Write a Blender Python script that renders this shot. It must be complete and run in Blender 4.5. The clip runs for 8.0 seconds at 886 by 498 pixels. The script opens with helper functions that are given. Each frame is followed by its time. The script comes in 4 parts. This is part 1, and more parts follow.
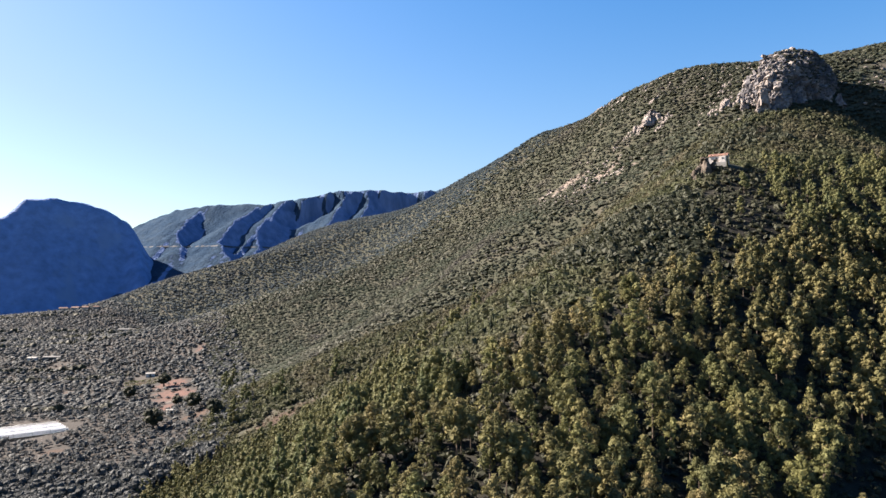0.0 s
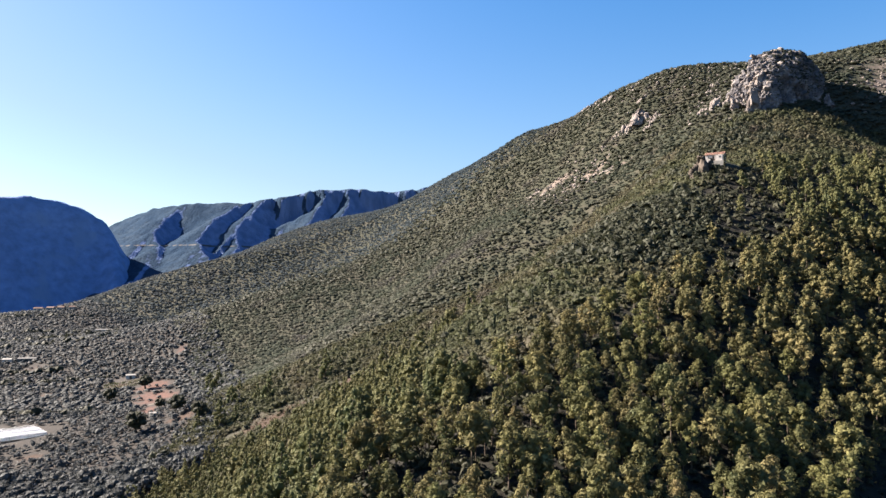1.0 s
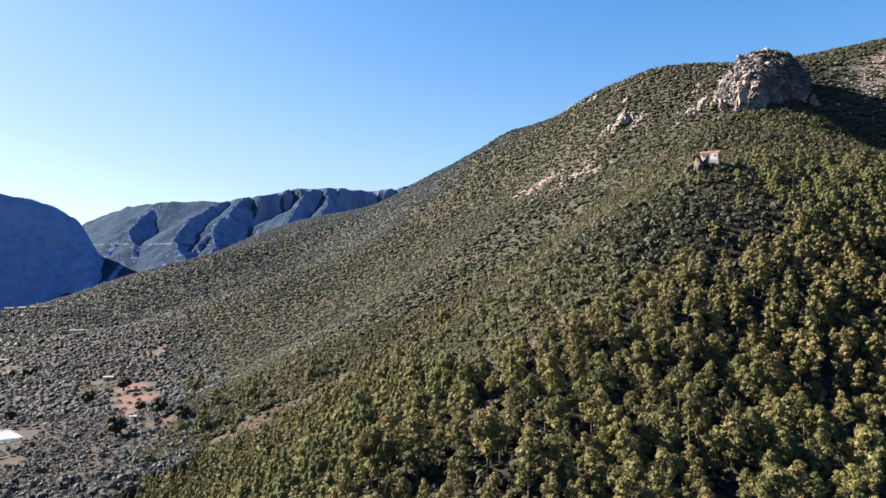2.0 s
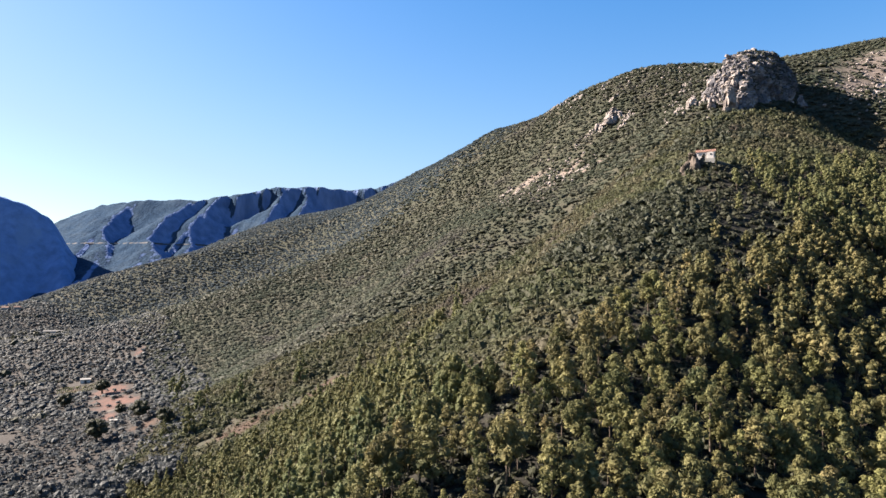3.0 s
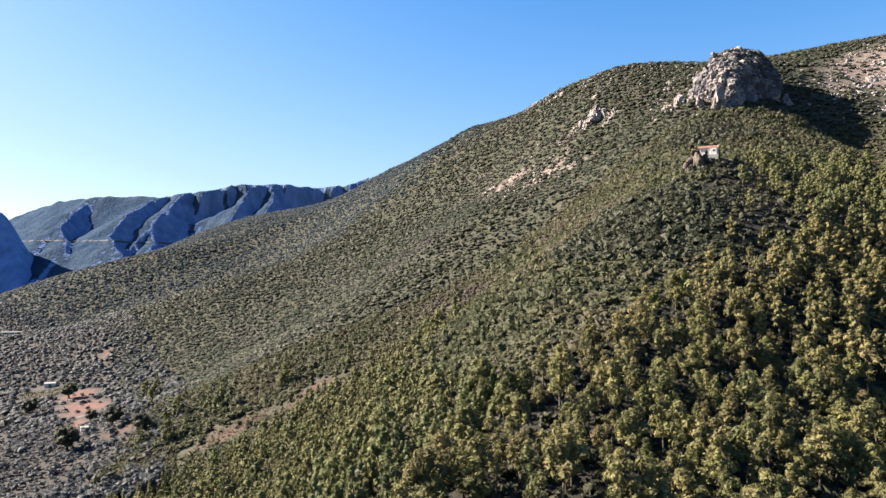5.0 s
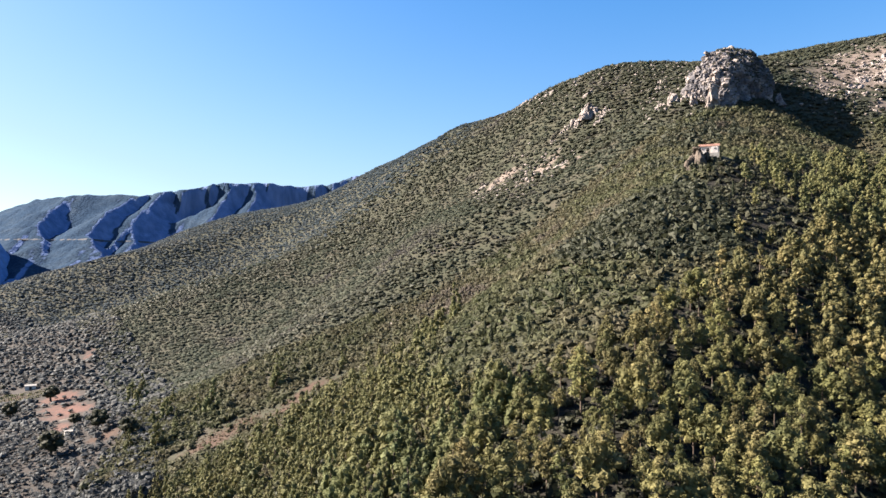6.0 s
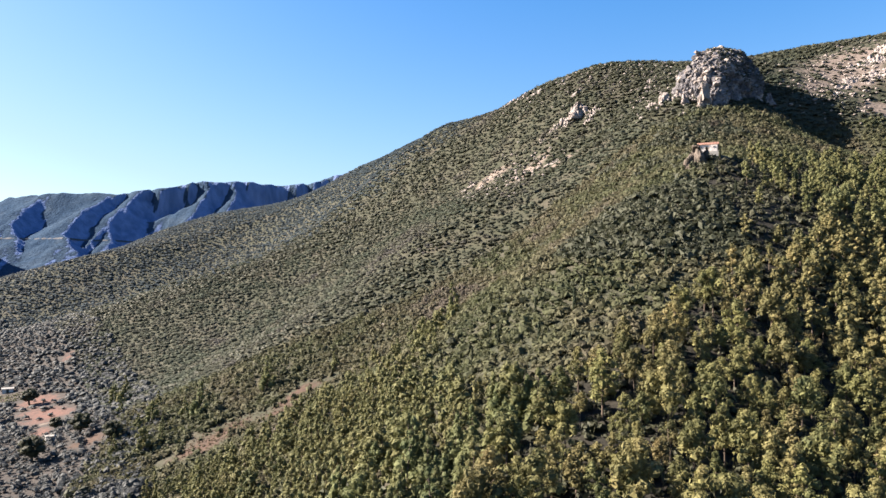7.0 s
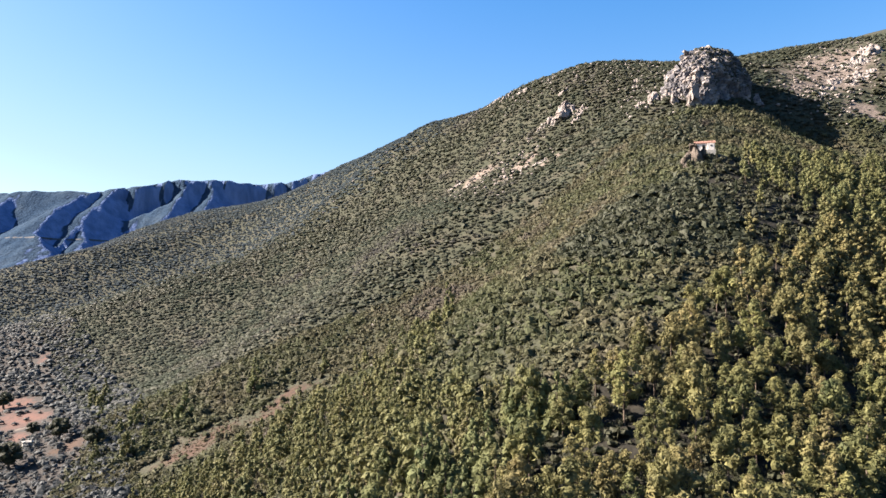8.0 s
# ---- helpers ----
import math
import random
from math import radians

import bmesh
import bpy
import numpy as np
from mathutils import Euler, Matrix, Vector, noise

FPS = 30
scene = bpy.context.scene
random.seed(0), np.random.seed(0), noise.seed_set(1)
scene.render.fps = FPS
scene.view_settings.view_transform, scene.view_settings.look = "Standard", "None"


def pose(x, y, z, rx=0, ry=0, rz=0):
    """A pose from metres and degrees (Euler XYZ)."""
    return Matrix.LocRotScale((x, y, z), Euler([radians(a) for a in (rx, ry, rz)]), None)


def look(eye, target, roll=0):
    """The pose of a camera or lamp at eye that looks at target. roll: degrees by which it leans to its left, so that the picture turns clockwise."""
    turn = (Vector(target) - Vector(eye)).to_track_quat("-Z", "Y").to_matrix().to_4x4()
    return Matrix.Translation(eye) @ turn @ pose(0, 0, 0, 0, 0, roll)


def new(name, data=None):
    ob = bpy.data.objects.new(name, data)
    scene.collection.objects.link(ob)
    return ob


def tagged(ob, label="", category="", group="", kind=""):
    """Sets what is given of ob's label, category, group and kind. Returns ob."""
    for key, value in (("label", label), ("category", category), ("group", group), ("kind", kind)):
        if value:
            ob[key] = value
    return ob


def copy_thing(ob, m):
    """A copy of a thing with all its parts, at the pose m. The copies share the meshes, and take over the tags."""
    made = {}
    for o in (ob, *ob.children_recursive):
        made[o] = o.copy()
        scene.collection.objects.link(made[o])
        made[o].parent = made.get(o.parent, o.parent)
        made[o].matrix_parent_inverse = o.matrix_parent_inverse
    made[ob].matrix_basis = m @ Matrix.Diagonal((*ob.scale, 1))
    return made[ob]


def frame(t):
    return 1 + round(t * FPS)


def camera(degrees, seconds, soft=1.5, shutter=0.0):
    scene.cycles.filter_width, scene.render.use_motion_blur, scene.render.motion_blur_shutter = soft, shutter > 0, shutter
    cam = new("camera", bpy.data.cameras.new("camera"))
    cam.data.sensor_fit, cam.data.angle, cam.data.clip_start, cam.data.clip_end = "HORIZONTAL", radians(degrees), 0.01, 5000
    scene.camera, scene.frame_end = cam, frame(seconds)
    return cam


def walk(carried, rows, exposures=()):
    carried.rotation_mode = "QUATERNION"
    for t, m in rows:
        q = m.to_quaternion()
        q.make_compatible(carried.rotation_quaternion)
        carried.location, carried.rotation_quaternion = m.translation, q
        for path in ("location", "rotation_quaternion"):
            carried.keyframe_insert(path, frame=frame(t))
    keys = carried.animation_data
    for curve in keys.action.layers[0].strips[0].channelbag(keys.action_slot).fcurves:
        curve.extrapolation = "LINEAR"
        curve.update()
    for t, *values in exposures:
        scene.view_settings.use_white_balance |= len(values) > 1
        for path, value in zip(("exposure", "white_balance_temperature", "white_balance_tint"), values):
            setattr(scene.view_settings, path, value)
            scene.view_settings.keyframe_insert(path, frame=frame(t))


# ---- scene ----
cam = camera(65.0, 8.0, soft=1.5)
METRES, EYE, TILT, LEAN, TURN = 80.0, 85.0, 3.1, 0.0, 0.0
ROWS = [
    (0.0, 0.0, 0.0, 0.0, 0.0, 0.0, 0.0),
    (0.5, -0.0464, 0.041, -0.0025, -0.82, -0.01, -0.04),
    (1.0, -0.0922, 0.0828, -0.0049, -1.73, -0.03, -0.1),
    (1.5, -0.1375, 0.1253, -0.0072, -2.67, -0.05, -0.16),
    (3.0, -0.2705, 0.258, -0.0149, -5.45, -0.07, -0.31),
    (3.5, -0.3134, 0.303, -0.0173, -6.3, -0.08, -0.36),
    (4.0, -0.356, 0.3488, -0.0196, -7.04, -0.09, -0.39),
    (4.5, -0.3978, 0.395, -0.022, -7.7, -0.12, -0.42),
    (6.0, -0.5189, 0.538, -0.0305, -9.88, -0.15, -0.55),
    (6.5, -0.5583, 0.5866, -0.0331, -10.71, -0.16, -0.59),
    (7.0, -0.5969, 0.6358, -0.0358, -11.55, -0.15, -0.63),
    (7.5, -0.6349, 0.6858, -0.0385, -12.42, -0.15, -0.66),
    (8.0, -0.6717, 0.7368, -0.0412, -13.4, -0.14, -0.71),
]
walk(cam, [(t, pose(0, 0, EYE, TILT, LEAN, TURN) @ pose(METRES * x, METRES * y, METRES * z, 90 + pitch, roll, yaw)) for t, x, y, z, yaw, pitch, roll in ROWS],
     exposures=[(0.0, 2.49), (4.0, 2.59), (8.0, 2.68)])

# ---- light ----
SUN_AHEAD, SUN_UP = 22.0, 34.0          # degrees ahead of due left, and above the horizon
world = bpy.data.worlds.new("sky")
scene.world = world
world.use_nodes = True
wn = world.node_tree.nodes
sky = wn.new("ShaderNodeTexSky")
sky.sky_type = "NISHITA"
sky.sun_disc = False
sky.sun_elevation, sky.sun_rotation = radians(SUN_UP), radians(270 + SUN_AHEAD)
sky.air_density, sky.dust_density, sky.ozone_density = 1.0, 0.45, 2.2
wn["Background"].inputs["Strength"].default_value = 0.039
deep = wn.new("ShaderNodeHueSaturation")     # a clear deep blue above, milky towards the bright horizon
deep.inputs["Hue"].default_value = 0.503
glow = wn.new("ShaderNodeRGBToBW")
world.node_tree.links.new(sky.outputs["Color"], glow.inputs["Color"])
for socket, low, high in (("Saturation", 1.38, 1.02), ("Value", 1.06, 0.72)):
    band = wn.new("ShaderNodeMapRange")
    band.inputs["From Min"].default_value, band.inputs["From Max"].default_value = 1.6, 5.0
    band.inputs["To Min"].default_value, band.inputs["To Max"].default_value = low, high
    world.node_tree.links.new(glow.outputs["Val"], band.inputs["Value"])
    world.node_tree.links.new(band.outputs["Result"], deep.inputs[socket])
world.node_tree.links.new(sky.outputs["Color"], deep.inputs["Color"])
world.node_tree.links.new(deep.outputs["Color"], wn["Background"].inputs["Color"])
sun = new("sun", bpy.data.lights.new("sun", "SUN"))
sun.data.energy, sun.data.angle, sun.data.color = 5.0, radians(0.5), (1.0, 0.870, 0.752)
ca, ce = radians(SUN_AHEAD), radians(SUN_UP)
sun.matrix_world = look((-600 * math.cos(ca) * math.cos(ce), 600 * math.sin(ca) * math.cos(ce), 600 * math.sin(ce)), (0, 0, 0))


# ---- materials ----
def material(name, colours, scale, rough=0.85, bump=0.0, bump_scale=None, per_piece=0.0, translucent=0.0, second=None, spec=0.2, vary=0.28):
    """Earth, rock, leaf or paint: a ramp of colours over noise in metres, a finer second noise, bump, and variation from piece to piece."""
    m = bpy.data.materials.new(name)
    m.use_nodes = True
    nt, n = m.node_tree, m.node_tree.nodes
    b = n["Principled BSDF"]
    b.inputs["Roughness"].default_value = rough
    b.inputs["Specular IOR Level"].default_value = spec
    co = n.new("ShaderNodeNewGeometry")
    big = n.new("ShaderNodeTexNoise")
    big.inputs["Scale"].default_value = 1.0 / scale
    big.inputs["Detail"].default_value = 5.0
    big.inputs["Roughness"].default_value = 0.65
    nt.links.new(co.outputs["Position"], big.inputs["Vector"])
    ramp = n.new("ShaderNodeValToRGB")
    e = ramp.color_ramp.elements
    while len(e) < len(colours):
        e.new(0.5)
    for k, c in enumerate(colours):
        e[k].position = 0.30 + 0.40 * k / max(1, len(colours) - 1)
        e[k].color = (*c, 1)
    nt.links.new(big.outputs["Fac"], ramp.inputs["Fac"])
    out = ramp.outputs["Color"]
    fine = n.new("ShaderNodeTexNoise")
    fine.inputs["Scale"].default_value = 1.0 / (second or scale / 9.0)
    fine.inputs["Detail"].default_value = 4.0
    nt.links.new(co.outputs["Position"], fine.inputs["Vector"])
    val = n.new("ShaderNodeMapRange")
    val.inputs["From Min"].default_value, val.inputs["From Max"].default_value = 0.3, 0.7
    val.inputs["To Min"].default_value, val.inputs["To Max"].default_value = 1 - vary, 1 + vary
    nt.links.new(fine.outputs["Fac"], val.inputs["Value"])
    amount = val.outputs["Result"]
    if per_piece:
        isl = n.new("ShaderNodeMapRange")
        isl.inputs["To Min"].default_value, isl.inputs["To Max"].default_value = 1 - per_piece, 1 + per_piece
        nt.links.new(co.outputs["Random Per Island"], isl.inputs["Value"])
        mul = n.new("ShaderNodeMath")
        mul.operation = "MULTIPLY"
        nt.links.new(amount, mul.inputs[0])
        nt.links.new(isl.outputs["Result"], mul.inputs[1])
        amount = mul.outputs["Value"]
    hsv = n.new("ShaderNodeHueSaturation")
    nt.links.new(out, hsv.inputs["Color"])
    nt.links.new(amount, hsv.inputs["Value"])
    if per_piece:
        oi = n.new("ShaderNodeObjectInfo")
        hue = n.new("ShaderNodeMapRange")
        hue.inputs["To Min"].default_value, hue.inputs["To Max"].default_value = 0.472, 0.514
        nt.links.new(oi.outputs["Random"], hue.inputs["Value"])
        nt.links.new(hue.outputs["Result"], hsv.inputs["Hue"])
    nt.links.new(hsv.outputs["Color"], b.inputs["Base Color"])
    if bump:
        bn = n.new("ShaderNodeTexNoise")
        bn.inputs["Scale"].default_value = 1.0 / (bump_scale or scale / 6.0)
        bn.inputs["Detail"].default_value = 6.0
        nt.links.new(co.outputs["Position"], bn.inputs["Vector"])
        bp = n.new("ShaderNodeBump")
        bp.inputs["Distance"].default_value = bump
        nt.links.new(bn.outputs["Fac"], bp.inputs["Height"])
        nt.links.new(bp.outputs["Normal"], b.inputs["Normal"])
    if translucent:
        tr = n.new("ShaderNodeBsdfTranslucent")
        mix = n.new("ShaderNodeMixShader")
        mix.inputs["Fac"].default_value = translucent
        nt.links.new(hsv.outputs["Color"], tr.inputs["Color"])
        nt.links.new(b.outputs["BSDF"], mix.inputs[1])
        nt.links.new(tr.outputs["BSDF"], mix.inputs[2])
        nt.links.new(mix.outputs["Shader"], n["Material Output"].inputs["Surface"])
    m["colour_out"] = hsv.name
    return m


def blend_over(m, attribute, colours, scale, streak=1.0):
    """Lays a second colour over a material where the mesh's attribute of that name is high, with a ragged edge."""
    nt, n = m.node_tree, m.node_tree.nodes
    b = n["Principled BSDF"]
    old = b.inputs["Base Color"].links[0].from_socket
    at = n.new("ShaderNodeAttribute")
    at.attribute_name = attribute
    co = n.new("ShaderNodeNewGeometry")
    ns = n.new("ShaderNodeTexNoise")
    ns.inputs["Scale"].default_value = 1.0 / scale
    ns.inputs["Detail"].default_value = 6.0
    mp = n.new("ShaderNodeMapping")
    mp.inputs["Scale"].default_value = (1, 1, streak)
    nt.links.new(co.outputs["Position"], mp.inputs["Vector"])
    nt.links.new(mp.outputs["Vector"], ns.inputs["Vector"])
    ramp = n.new("ShaderNodeValToRGB")
    ramp.color_ramp.elements[0].position, ramp.color_ramp.elements[1].position = 0.35, 0.65
    ramp.color_ramp.elements[0].color, ramp.color_ramp.elements[1].color = (*colours[0], 1), (*colours[1], 1)
    nt.links.new(ns.outputs["Fac"], ramp.inputs["Fac"])
    add = n.new("ShaderNodeMath")
    add.operation = "ADD"
    nt.links.new(at.outputs["Fac"], add.inputs[0])
    nt.links.new(ns.outputs["Fac"], add.inputs[1])
    edge = n.new("ShaderNodeMapRange")
    edge.inputs["From Min"].default_value, edge.inputs["From Max"].default_value = 0.85, 1.1
    nt.links.new(add.outputs["Value"], edge.inputs["Value"])
    mix = n.new("ShaderNodeMix")
    mix.data_type = "RGBA"
    nt.links.new(edge.outputs["Result"], mix.inputs["Factor"])
    nt.links.new(old, mix.inputs["A"])
    nt.links.new(ramp.outputs["Color"], mix.inputs["B"])
    nt.links.new(mix.outputs["Result"], b.inputs["Base Color"])


EARTH = material("scrub_earth", [(0.020, 0.023, 0.013), (0.029, 0.030, 0.018), (0.042, 0.037, 0.026)], 30, 0.95, 0.5, 2.0, second=1.6)
blend_over(EARTH, "grove", [(0.023, 0.020, 0.018), (0.035, 0.030, 0.027)], 14)
# Needle litter, coloured darker still to deepen the shade between the pines.
blend_over(EARTH, "shaded_litter", [(0.009, 0.009, 0.007), (0.016, 0.014, 0.010)], 5)
blend_over(EARTH, "pale", [(0.150, 0.120, 0.103), (0.085, 0.069, 0.056)], 6)
blend_over(EARTH, "brown", [(0.060, 0.033, 0.022), (0.033, 0.022, 0.016)], 2.2)
blend_over(EARTH, "red", [(0.108, 0.050, 0.038), (0.060, 0.036, 0.029)], 5)
PALE_ROCK = material("pale_limestone", [(0.115, 0.097, 0.088), (0.185, 0.160, 0.147), (0.240, 0.211, 0.194)], 6, 0.9, 0.5, 1.2, second=0.8)
BARK = material("pine_bark", [(0.053, 0.040, 0.029), (0.101, 0.080, 0.064)], 0.5, 0.95, 0.03, 0.08)
PINE = material("pine_needles", [(0.042, 0.052, 0.022), (0.080, 0.081, 0.032), (0.118, 0.112, 0.043), (0.150, 0.130, 0.053)], 9, 0.8, per_piece=0.14, translucent=0.22, second=0.8, vary=0.22)
YOUNG = material("young_pine_needles", [(0.056, 0.070, 0.030), (0.088, 0.096, 0.039), (0.120, 0.118, 0.048)], 14, 0.8, per_piece=0.10, translucent=0.25, second=0.5, vary=0.2)
SCRUB = material("scrub_leaves", [(0.030, 0.037, 0.018), (0.053, 0.057, 0.028), (0.069, 0.063, 0.037), (0.072, 0.060, 0.050)], 48, 0.85, per_piece=0.28, translucent=0.3, second=0.7, vary=0.4)
# The two farther scrubs are bluer: distance haze put into the leaf colour.
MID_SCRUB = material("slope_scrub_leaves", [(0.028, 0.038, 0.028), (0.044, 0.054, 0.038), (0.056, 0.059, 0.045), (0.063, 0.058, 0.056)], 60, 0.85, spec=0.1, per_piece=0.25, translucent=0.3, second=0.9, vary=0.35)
FAR_SCRUB = material("hazed_scrub_leaves", [(0.028, 0.039, 0.046), (0.038, 0.050, 0.056), (0.046, 0.053, 0.057)], 70, 0.85, spec=0.05, per_piece=0.22, translucent=0.3, second=1.2, vary=0.3)
DRY = material("dry_grass", [(0.052, 0.043, 0.024), (0.087, 0.066, 0.038)], 4, 0.9, per_piece=0.3, translucent=0.3)
OAK = material("holm_oak_leaves", [(0.025, 0.029, 0.016), (0.041, 0.042, 0.024)], 14, 0.7, per_piece=0.25, translucent=0.25, second=0.6, vary=0.45)
OLIVE = material("olive_leaves", [(0.043, 0.048, 0.050), (0.057, 0.062, 0.064), (0.068, 0.069, 0.066)], 40, 0.75, per_piece=0.2, translucent=0.3, second=0.7, vary=0.28)
CYPRESS = material("cypress_leaves", [(0.012, 0.018, 0.008), (0.021, 0.028, 0.013)], 2, 0.85, per_piece=0.3, translucent=0.1)
ROCK = material("limestone", [(0.033, 0.034, 0.042), (0.086, 0.082, 0.088), (0.215, 0.198, 0.194)], 9, 0.9, 0.9, 1.4, second=1.3, vary=0.4)
# Haze over the far mountains is put into these blue base colours.
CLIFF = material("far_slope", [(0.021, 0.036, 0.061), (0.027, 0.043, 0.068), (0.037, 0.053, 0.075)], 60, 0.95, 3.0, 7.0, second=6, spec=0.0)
SHADED = material("haze_blue_scrub", [(0.112, 0.176, 0.325), (0.124, 0.190, 0.345), (0.136, 0.200, 0.352)], 120, 0.95, 3.0, 12.0, second=22, vary=0.2)
# A paler blue for slopes turned from the sun, lifting their shade.
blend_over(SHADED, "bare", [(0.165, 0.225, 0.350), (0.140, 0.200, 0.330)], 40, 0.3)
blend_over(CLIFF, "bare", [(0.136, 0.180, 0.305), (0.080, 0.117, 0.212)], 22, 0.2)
PLASTER = material("white_plaster", [(0.40, 0.365, 0.34), (0.50, 0.47, 0.44)], 3, 0.8, 0.01, 0.2)
TILE = material("clay_roof_tile", [(0.203, 0.112, 0.084), (0.255, 0.150, 0.112)], 1.5, 0.85, 0.03, 0.15)
OLD_TILE = material("old_roof_tile", [(0.098, 0.056, 0.045), (0.143, 0.083, 0.064)], 3, 0.85, 0.03, 0.2)
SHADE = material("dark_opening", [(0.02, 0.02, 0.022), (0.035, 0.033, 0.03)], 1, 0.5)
FILM = material("greenhouse_film", [(0.76, 0.77, 0.78), (0.85, 0.85, 0.85)], 4, 0.4, 0.02, 0.8)
BROWN_ROCK = material("brown_rock", [(0.032, 0.027, 0.021), (0.069, 0.056, 0.045), (0.106, 0.087, 0.074)], 3, 0.95, 0.4, 0.8)
STEEL = material("grey_steel", [(0.182, 0.182, 0.189), (0.255, 0.255, 0.255)], 2, 0.5)
CONCRETE = material("pale_concrete", [(0.239, 0.228, 0.211), (0.314, 0.302, 0.279)], 3, 0.9, 0.01, 0.3)
ROADCUT = material("road_cut", [(0.050, 0.050, 0.055), (0.070, 0.070, 0.075)], 12, 0.95, 0.3, 2)
ROOF_GREY = material("weathered_roof_sheet", [(0.075, 0.075, 0.075), (0.120, 0.116, 0.112)], 2, 0.7, 0.02, 0.3)


# ---- mesh helpers ----
def mesh_of(name, verts, faces, mat, smooth=False):
    """A mesh from an (n, 3) array of places and an (m, k) array of faces."""
    verts, faces = np.asarray(verts, np.float32), np.asarray(faces, np.int32)
    me = bpy.data.meshes.new(name)
    me.vertices.add(len(verts))
    me.vertices.foreach_set("co", verts.ravel())
    me.loops.add(faces.size)
    me.loops.foreach_set("vertex_index", faces.ravel())
    me.polygons.add(len(faces))
    me.polygons.foreach_set("loop_start", np.arange(0, faces.size, faces.shape[1], dtype=np.int32))
    me.polygons.foreach_set("use_smooth", np.full(len(faces), smooth))
    me.update(calc_edges=True)
    me.materials.append(mat)
    return me


def part(name, me, parent, label=""):
    ob = new(name, me)
    ob.parent = parent
    return tagged(ob, label)


def part_bm(name, bm, mat, parent, label=""):
    bmesh.ops.recalc_face_normals(bm, faces=bm.faces)
    me = bpy.data.meshes.new(name)
    bm.to_mesh(me)
    bm.free()
    me.materials.append(mat)
    return part(name, me, parent, label)


def box(bm, size, at, turn=0.0, bevel=0.0):
    r = bmesh.ops.create_cube(bm, size=1.0, matrix=pose(*at, 0, 0, turn) @ Matrix.Diagonal((*size, 1)))
    if bevel:
        edges = {e for v in r["verts"] for e in v.link_edges}
        bmesh.ops.bevel(bm, geom=list(edges), offset=bevel, segments=1, affect="EDGES")


_lat = np.random.RandomState(7).rand(16, 256, 256)


def vnoise(x, y, k=0):
    x, y = np.asarray(x, float), np.asarray(y, float)
    i, j = np.floor(x).astype(int), np.floor(y).astype(int)
    u, v = x - i, y - j
    u, v = u * u * (3 - 2 * u), v * v * (3 - 2 * v)
    a = _lat[k % 16]
    i0, i1, j0, j1 = i & 255, (i + 1) & 255, j & 255, (j + 1) & 255
    return (a[i0, j0] * (1 - u) + a[i1, j0] * u) * (1 - v) + (a[i0, j1] * (1 - u) + a[i1, j1] * u) * v - 0.5


def fbm(x, y, scale, octaves=4, k=0):
    """Fractal noise, about -0.5 to 0.5, for places in metres."""
    x, y = np.asarray(x, float) / scale, np.asarray(y, float) / scale
    total, gain = 0.0, 0.5
    for o in range(octaves):
        total = total + gain * vnoise(x * 2 ** o + 17.3 * o, y * 2 ** o - 9.1 * o, k + o)
        gain *= 0.5
    return total


# ---- the land ----
# Rounded hills and hollows laid on the valley and the long slope: east, north, height.
SPUR_HILLS = [(-190, 40, -3), (65, 40, -6), (235, 40, 3), (320, 40, 7), (-148, 125, -2), (-63, 125, 18), (22, 125, 10), (107, 125, -25), (362, 125, 7), (447, 125, 15), (-105, 210, -15), (-20, 210, 12), (65, 210, 17), (150, 210, -14), (405, 210, 23), (-63, 295, 4), (22, 295, 15), (107, 295, 32), (192, 295, -2), (277, 295, -7), (362, 295, 7), (447, 295, 13)]
MID_HILLS = [(-105, 380, -4), (-20, 380, -12), (150, 380, 25), (235, 380, -5), (320, 380, -5), (405, 380, 4), (490, 380, 4), (-63, 465, 15), (22, 465, -8), (107, 465, -13), (192, 465, 25), (362, 465, -30), (447, 465, -3), (532, 465, 13), (-20, 550, -4), (65, 550, 27), (150, 550, -14), (235, 550, -7), (320, 550, 5), (405, 550, -13), (22, 635, 9), (107, 635, -21), (192, 635, 10), (277, 635, -16), (362, 635, -24), (447, 635, -11), (532, 635, -25), (617, 635, -5)]
FAR_HILLS = [(-515, 650, 12), (-345, 650, -27), (-175, 650, 12), (-5, 650, -47), (165, 650, 42), (335, 650, 66), (505, 650, 61), (675, 650, 62), (-600, 820, -10), (-430, 820, -2), (-260, 820, 43), (-90, 820, 6), (80, 820, 14), (250, 820, 37), (420, 820, -44), (590, 820, 3), (-515, 990, 11), (-345, 990, -23), (-175, 990, -41), (-5, 990, -15), (165, 990, 92), (335, 990, -69), (505, 990, -12), (675, 990, 36), (-600, 1160, 13), (-430, 1160, 26), (-260, 1160, 6), (-90, 1160, -11), (80, 1160, 37), (250, 1160, -65), (420, 1160, -18), (590, 1160, 6), (-515, 1330, -38), (-345, 1330, -12), (-175, 1330, 40), (-5, 1330, -32), (165, 1330, 94), (335, 1330, -20)]
KNOLLS = [(136, 337, 8.0, 13), (205, 506, 6.0, 20), (300, 482, -5.0, 19), (303, 446, -13.0, 18), (322, 408, -6.0, 20), (345, 458, 6.0, 18), (240, 692, 5.0, 34), (-42, 508, 7.0, 36), (115, 890, 5.0, 38), (196, 750, 4.5, 26)]     # the chapel's, the crag's shoulder, and a gully beside it


def valley_floor(y):
    return -16 + 50 * (1 - np.exp(-np.maximum(y - 250, 0) / 420)) - 0.04 * np.clip(y - 1180, 0, 500)


def slope_foot(y):
    return np.interp(y, [0, 250, 500, 700, 950, 1150, 1500, 2000], [-110, -115, -150, -230, -360, -600, -760, -900])


